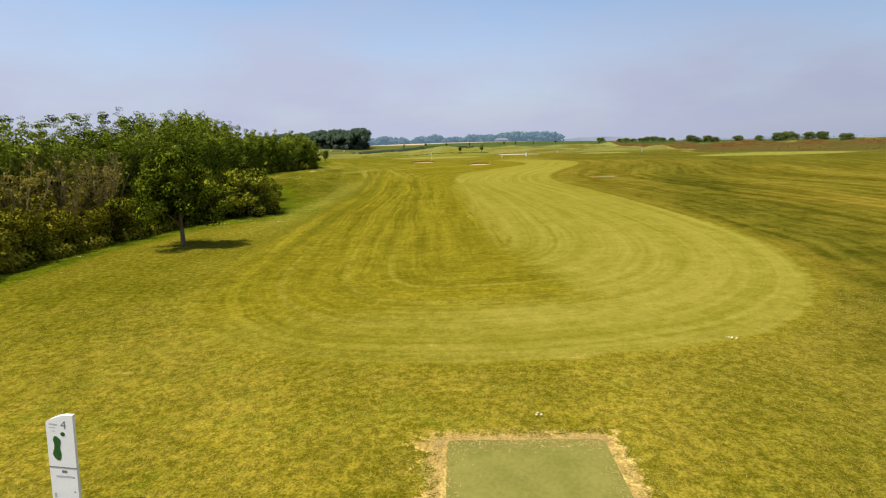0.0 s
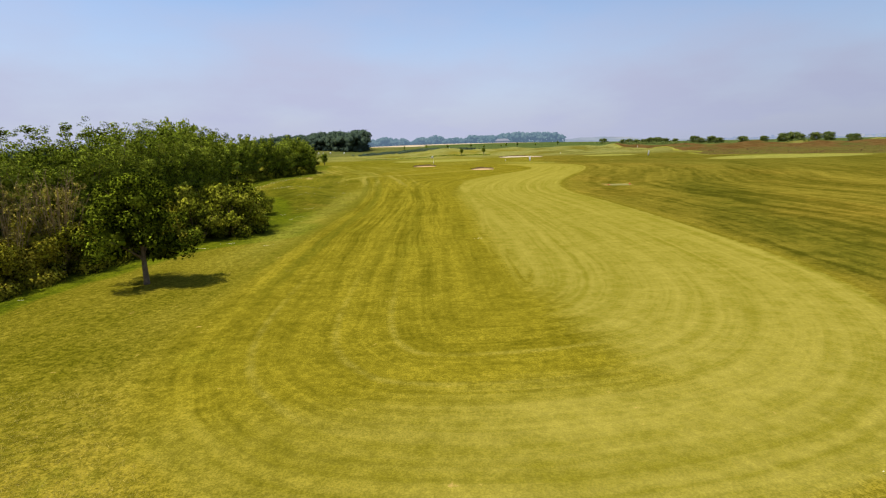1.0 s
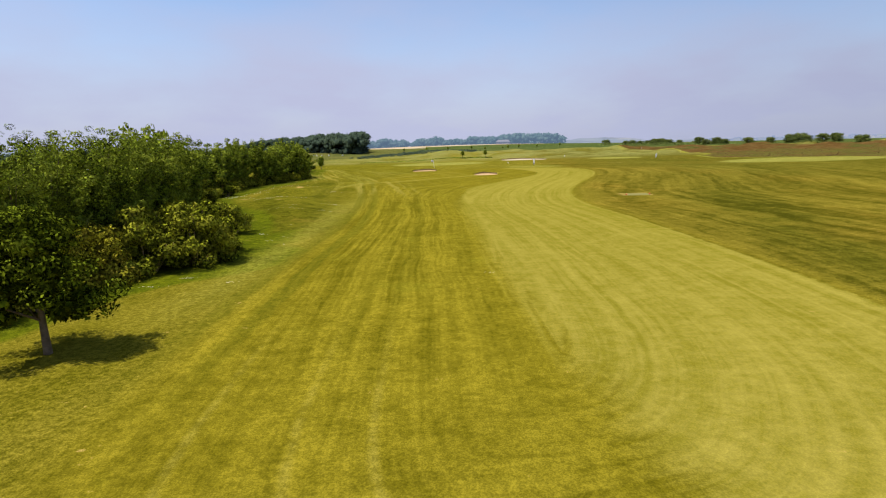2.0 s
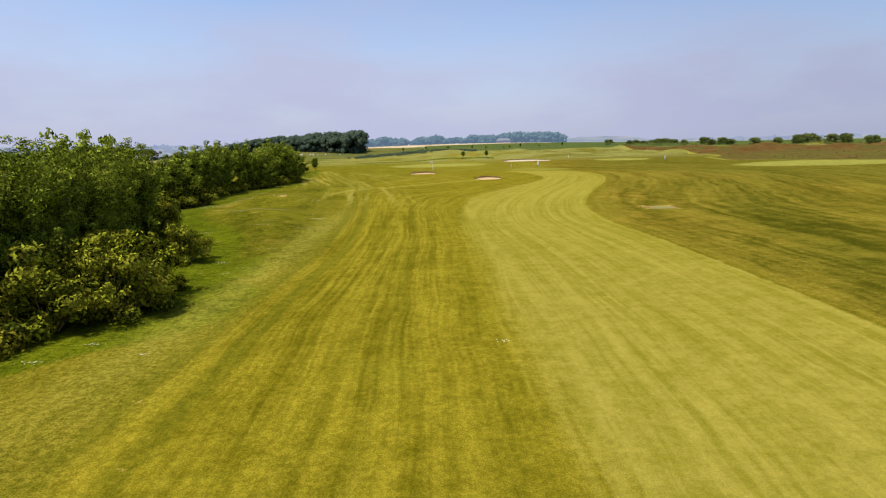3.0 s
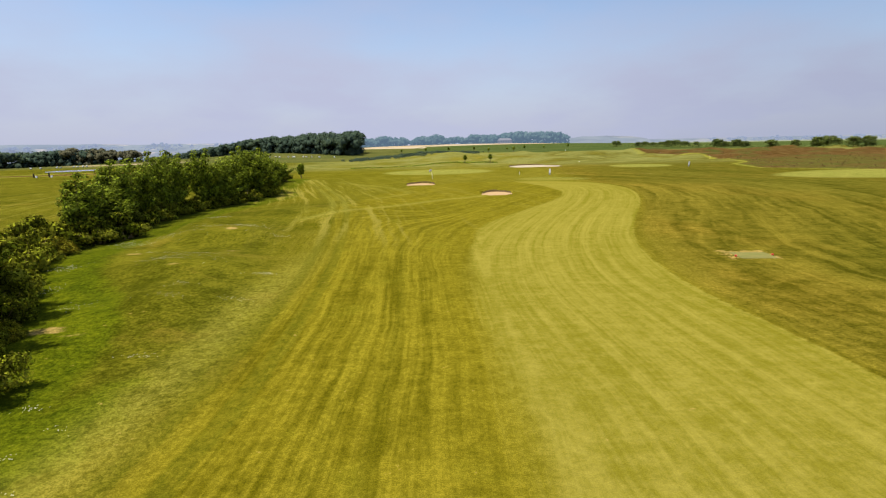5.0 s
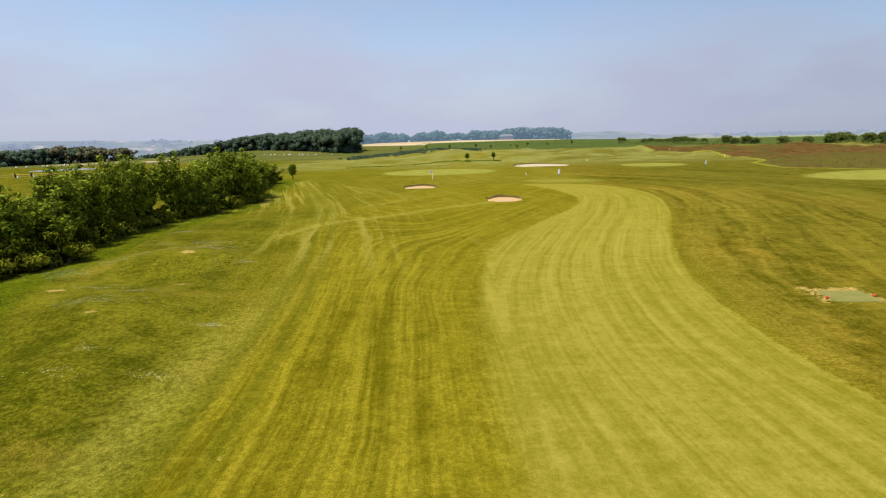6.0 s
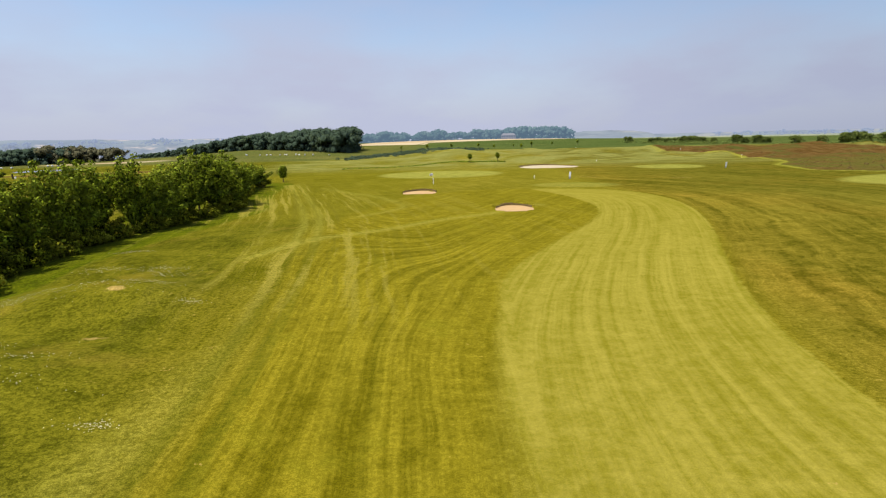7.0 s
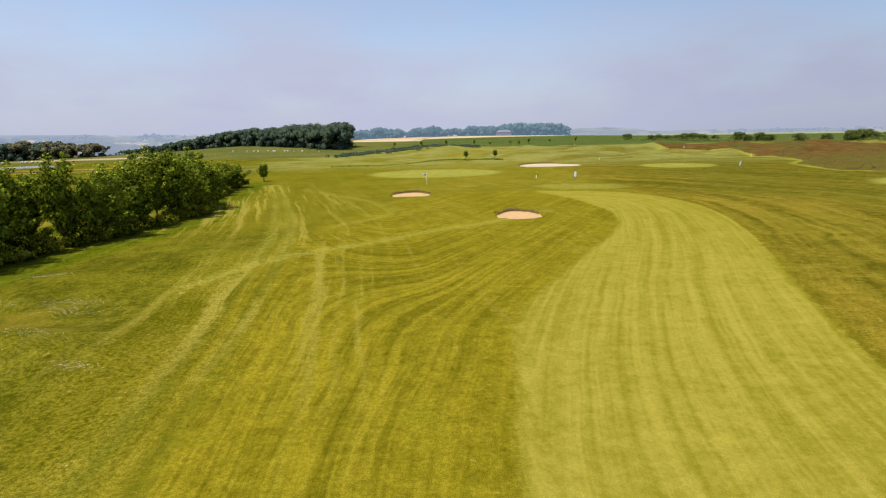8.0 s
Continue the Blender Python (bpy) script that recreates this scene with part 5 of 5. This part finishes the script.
for i, (x, y) in enumerate(spots):
    m = pose(x, y, ground_z(x, y) + 0.34, 0, 0, rng.random() * 180)
    if i:
        copy_thing(bales, m)
    else:
        bales.matrix_basis = m

# mast beyond the hedge
mast = new("radio_mast")
mast.matrix_basis = pose(-196, 227, ground_z(-196, 227))
part("pole", rod(0, 0, -0.3, 20, 0.35, 0.14), M["grey"], mast)
part("crossbar", box(-0.9, 0.9, -0.1, 0.1, 17.2, 17.5), M["grey"], mast)
part("crossbar", box(-0.7, 0.7, -0.1, 0.1, 18.4, 18.7), M["grey"], mast)
tagged(mast, "thin grey mast on the skyline", "mast")


# ---- low growth ----
def scrub(name, spots, size, per, leaf, material, label, seed, category="scrub"):
    rng = np.random.default_rng(seed)
    cs = np.array([(x, y, ground_z(x, y) + 0.35 * r) for x, y, r in spots])
    rs = np.array([r for _, _, r in spots])
    v, f, soft = leaves(rng, cs, rs, per * len(spots), leaf * size)
    soft = soft * 0.55 + np.array([0, 0, 0.7])
    return tagged(foliage(name, (v, f, soft / np.linalg.norm(soft, axis=1)[:, None]), material, None), label, category, kind="stuff")


rng = np.random.default_rng(95)
ditch = spline([(-34, 210), (-15, 216), (0, 228), (20, 229)], 12)
ditch_at = rng.random(520)
scrub("ditch_growth", [(float(np.interp(f, np.linspace(0, 1, len(ditch)), [p[0] for p in ditch])) + rng.normal(0, 0.2), float(np.interp(f, np.linspace(0, 1, len(ditch)), [p[1] for p in ditch])) + rng.normal(0, 0.4),
                        0.18 + 0.16 * rng.random() + 0.16 * (f > 0.72)) for f in ditch_at], 1, 24, 0.12, M["leaf"], "dark rushes along a ditch", 96)
edge_at = -46 + 66 * rng.random(900)
scrub("scrub", [(x + rng.normal(0, 1.5), float(np.interp(x, CROP_EDGE[0], CROP_EDGE[1])) + 4 + rng.normal(0, 6), 0.35 + 0.65 * rng.random() ** 1.6) for x in edge_at], 1, 34, 0.24,
      M["leaf_wood"], "low dark scrub on the slope below the crop field", 97)
scrub("scrub", [(118 + 125 * f + rng.normal(0, 3), 398 - 104 * f + rng.normal(0, 3), 0.9 + 1.1 * rng.random() * (f < 0.45)) for f in rng.random(190)], 1, 60, 0.22,
      M["leaf_heath"], "low green scrub along the heath", 98)
for x, y in ((-26, 330), (-12, 338), (2, 345), (18, 352), (26, 338), (40, 360), (52, 366), (66, 372), (36, 300), (84, 380)):
    plant(sapling, x, y, random.uniform(0.7, 1.0), random.uniform(0, 6), "young trees in the crop field", "small dark young tree on the field edge", 0.1)


def daisies(patches, seed):
    """Drifts of small white flowers low in the turf."""
    rng = np.random.default_rng(seed)
    verts, faces = [], []
    for x, y, rx, ry, n in patches:
        for _ in range(n):
            px, py, s = x + rng.normal(0, rx), y + rng.normal(0, ry * 0.8), 0.014 + 0.014 * rng.random()
            z = ground_z(px, py) + 0.03 + 0.03 * rng.random()
            k = len(verts)
            verts += [(px - s, py, z), (px, py - s, z + 0.01), (px + s, py, z), (px, py + s, z + 0.012), (px, py, z + 0.014)]
            faces += [(k, k + 1, k + 4), (k + 1, k + 2, k + 4), (k + 2, k + 3, k + 4), (k + 3, k, k + 4)]
    return tagged(mesh_object("daisies", verts, faces, M["daisy"]), "drifts of small white daisies in the grass", "flowers", kind="stuff")


daisies([(-24.5, 79.0, 1.6, 0.9, 110), (-20.8, 79.6, 1.5, 0.8, 120), (-18.9, 80.2, 0.9, 0.5, 50), (-28, 75.6, 0.9, 0.9, 170), (-26.7, 78, 0.7, 0.5, 70), (-28, 67.4, 0.7, 0.6, 110),
         (-26, 62.5, 0.6, 0.8, 90), (-29.7, 77.1, 0.8, 0.6, 90), (-27.1, 86.8, 0.9, 0.6, 110), (-22.7, 87.3, 1.3, 0.5, 140), (-15.9, 78.1, 0.5, 0.2, 80), (-13.1, 65.7, 0.5, 0.25, 80),
         (-16.2, 59.5, 0.6, 0.3, 40), (-23.4, 72.2, 1.2, 0.4, 80), (-19.6, 70.4, 0.9, 0.4, 60), (-19.5, 67.8, 1.6, 0.7, 130)], 101)
daisies([(-20.9, 67.6, 0.8, 0.5, 45), (-12.6, 60, 0.5, 0.25, 35), (-28.5, 93, 0.9, 0.6, 120), (-21.5, 85.6, 1, 0.5, 80), (-23.4, 86.5, 1, 0.5, 80), (-16.7, 61.8, 0.3, 0.4, 25), (-15.1, 48.5, 0.35, 0.15, 25),
         (-14, 52.8, 0.4, 0.15, 30), (-13.6, 45.7, 0.2, 0.15, 12), (-12.2, 44.1, 0.2, 0.1, 8), (-13.4, 47.2, 0.3, 0.2, 10), (-21.2, 59.1, 0.7, 0.4, 40), (-15.1, 33.2, 0.3, 0.08, 22), (-14.2, 34.8, 0.22, 0.08, 20),
         (-17.4, 22.9, 0.1, 0.05, 6), (-11.5, 33.7, 0.2, 0.08, 12), (7.1, 11.5, 0.07, 0.05, 12), (1.6, 7.8, 0.05, 0.04, 4), (1.6, 34.2, 0.15, 0.08, 10)], 102)


def grass_blades(seed):
    """Rough grass round the tee: leaning blades, thinner on the ground further off."""
    rng = np.random.default_rng(seed)
    n = 300000
    x, y = rng.uniform(-13, 15, n), 3.4 + 12 * rng.random(n) ** 1.5
    keep = inside_distance(x, y, FAIRWAY) < -0.1 - 0.5 * rng.random(n)
    keep &= ~((np.abs(x - 1.13) < 1.30) & (y < 7.0))
    keep &= rng.random(n) < 0.35 + 0.65 * np.clip(np.sin(x * 2.1 + 1.3 * np.sin(y * 1.7)) * np.cos(y * 2.6 + np.sin(x * 1.9)) + 0.7, 0, 1)
    x, y = x[keep], y[keep]
    n = len(x)
    z = height(x, y) - 0.01
    tall, a, lean = 0.016 + 0.03 * rng.random(n) ** 1.5, rng.random(n) * 6.283, rng.uniform(0.9, 3.0, n)
    w = 0.004 + 0.005 * rng.random(n)
    b = rng.random(n) * 6.283
    v = np.stack([np.stack([x - w * np.cos(b), y - w * np.sin(b), z], 1), np.stack([x + w * np.cos(b), y + w * np.sin(b), z], 1),
                  np.stack([x + tall * lean * np.cos(a), y + tall * lean * np.sin(a), z + tall], 1)], 1).reshape(-1, 3)
    blade = leaf_material("grass_blade", (0.220, 0.180, 0.020), (0.460, 0.360, 0.080), (0.250, 0.220, 0.026), 0.4)
    return tagged(mesh_object("grass", v, np.arange(n * 3).reshape(-1, 3), blade), "dry yellow-green rough grass round the tee", "grass", kind="stuff")


grass_blades(111)


def loose_straw(seed):
    """Dead straw lying over the edges of the tee mat."""
    rng = np.random.default_rng(seed)
    n = 5200
    side, f = rng.integers(0, 4, n), rng.random(n)
    off = np.abs(rng.normal(0, 0.16, n)) * np.where(rng.random(n) < 0.2, -0.9, 1.0)
    x = np.where(side == 0, 1.13 - 1.24 - off, np.where(side == 1, 1.13 + 1.24 + off, 1.13 + (f - 0.5) * 2.8))
    y = np.where(side < 2, 3.4 + 3.6 * f, 6.93 + off)
    z = np.maximum(height(x, y), 0.0) + 0.012
    on = (np.abs(x - 1.13) < 1.23) & (y < 6.92)
    z = np.where(on, mat_top + 0.004, z + 0.01 * rng.random(n))
    a, tall, w = rng.random(n) * 6.283, 0.03 + 0.06 * rng.random(n), 0.003 + 0.003 * rng.random(n)
    dx, dy = np.cos(a), np.sin(a)
    v = np.stack([np.stack([x - w * dy, y + w * dx, z], 1), np.stack([x + w * dy, y - w * dx, z], 1), np.stack([x + tall * dx, y + tall * dy, z + 0.014 * rng.random(n)], 1)], 1).reshape(-1, 3)
    straw = leaf_material("loose_straw", (0.38, 0.26, 0.08), (0.62, 0.46, 0.19), (0.46, 0.34, 0.12), 0.3)
    return tagged(mesh_object("straw", v, np.arange(n * 3).reshape(-1, 3), straw), "dead straw strewn round the tee mat", "straw", kind="stuff")


loose_straw(112)


def heather(seed):
    """Low brown and green tussocks over the heath."""
    rng = np.random.default_rng(seed)
    spots = []
    while len(spots) < 1100:
        y = 150 + 190 * rng.random() ** 1.4
        x0 = float(np.interp(y, [120, 152, 166, 185, 197, 234, 262, 300, 345], [140, 100, 84, 88, 99, 108, 100, 92, 110]))
        x = x0 + 3 + 130 * rng.random() ** 1.6
        if y < 345 - 0.28 * (x - 110):
            spots.append((x, y, 0.13 + 0.2 * rng.random()))
    return scrub("heather", spots, 1, 14, 0.10, leaf_material("heather_leaf", (0.110, 0.064, 0.022), (0.170, 0.108, 0.040), (0.120, 0.112, 0.030), 0.4), "brown and green heather tussocks on the heath", seed, "heather")


heather(121)
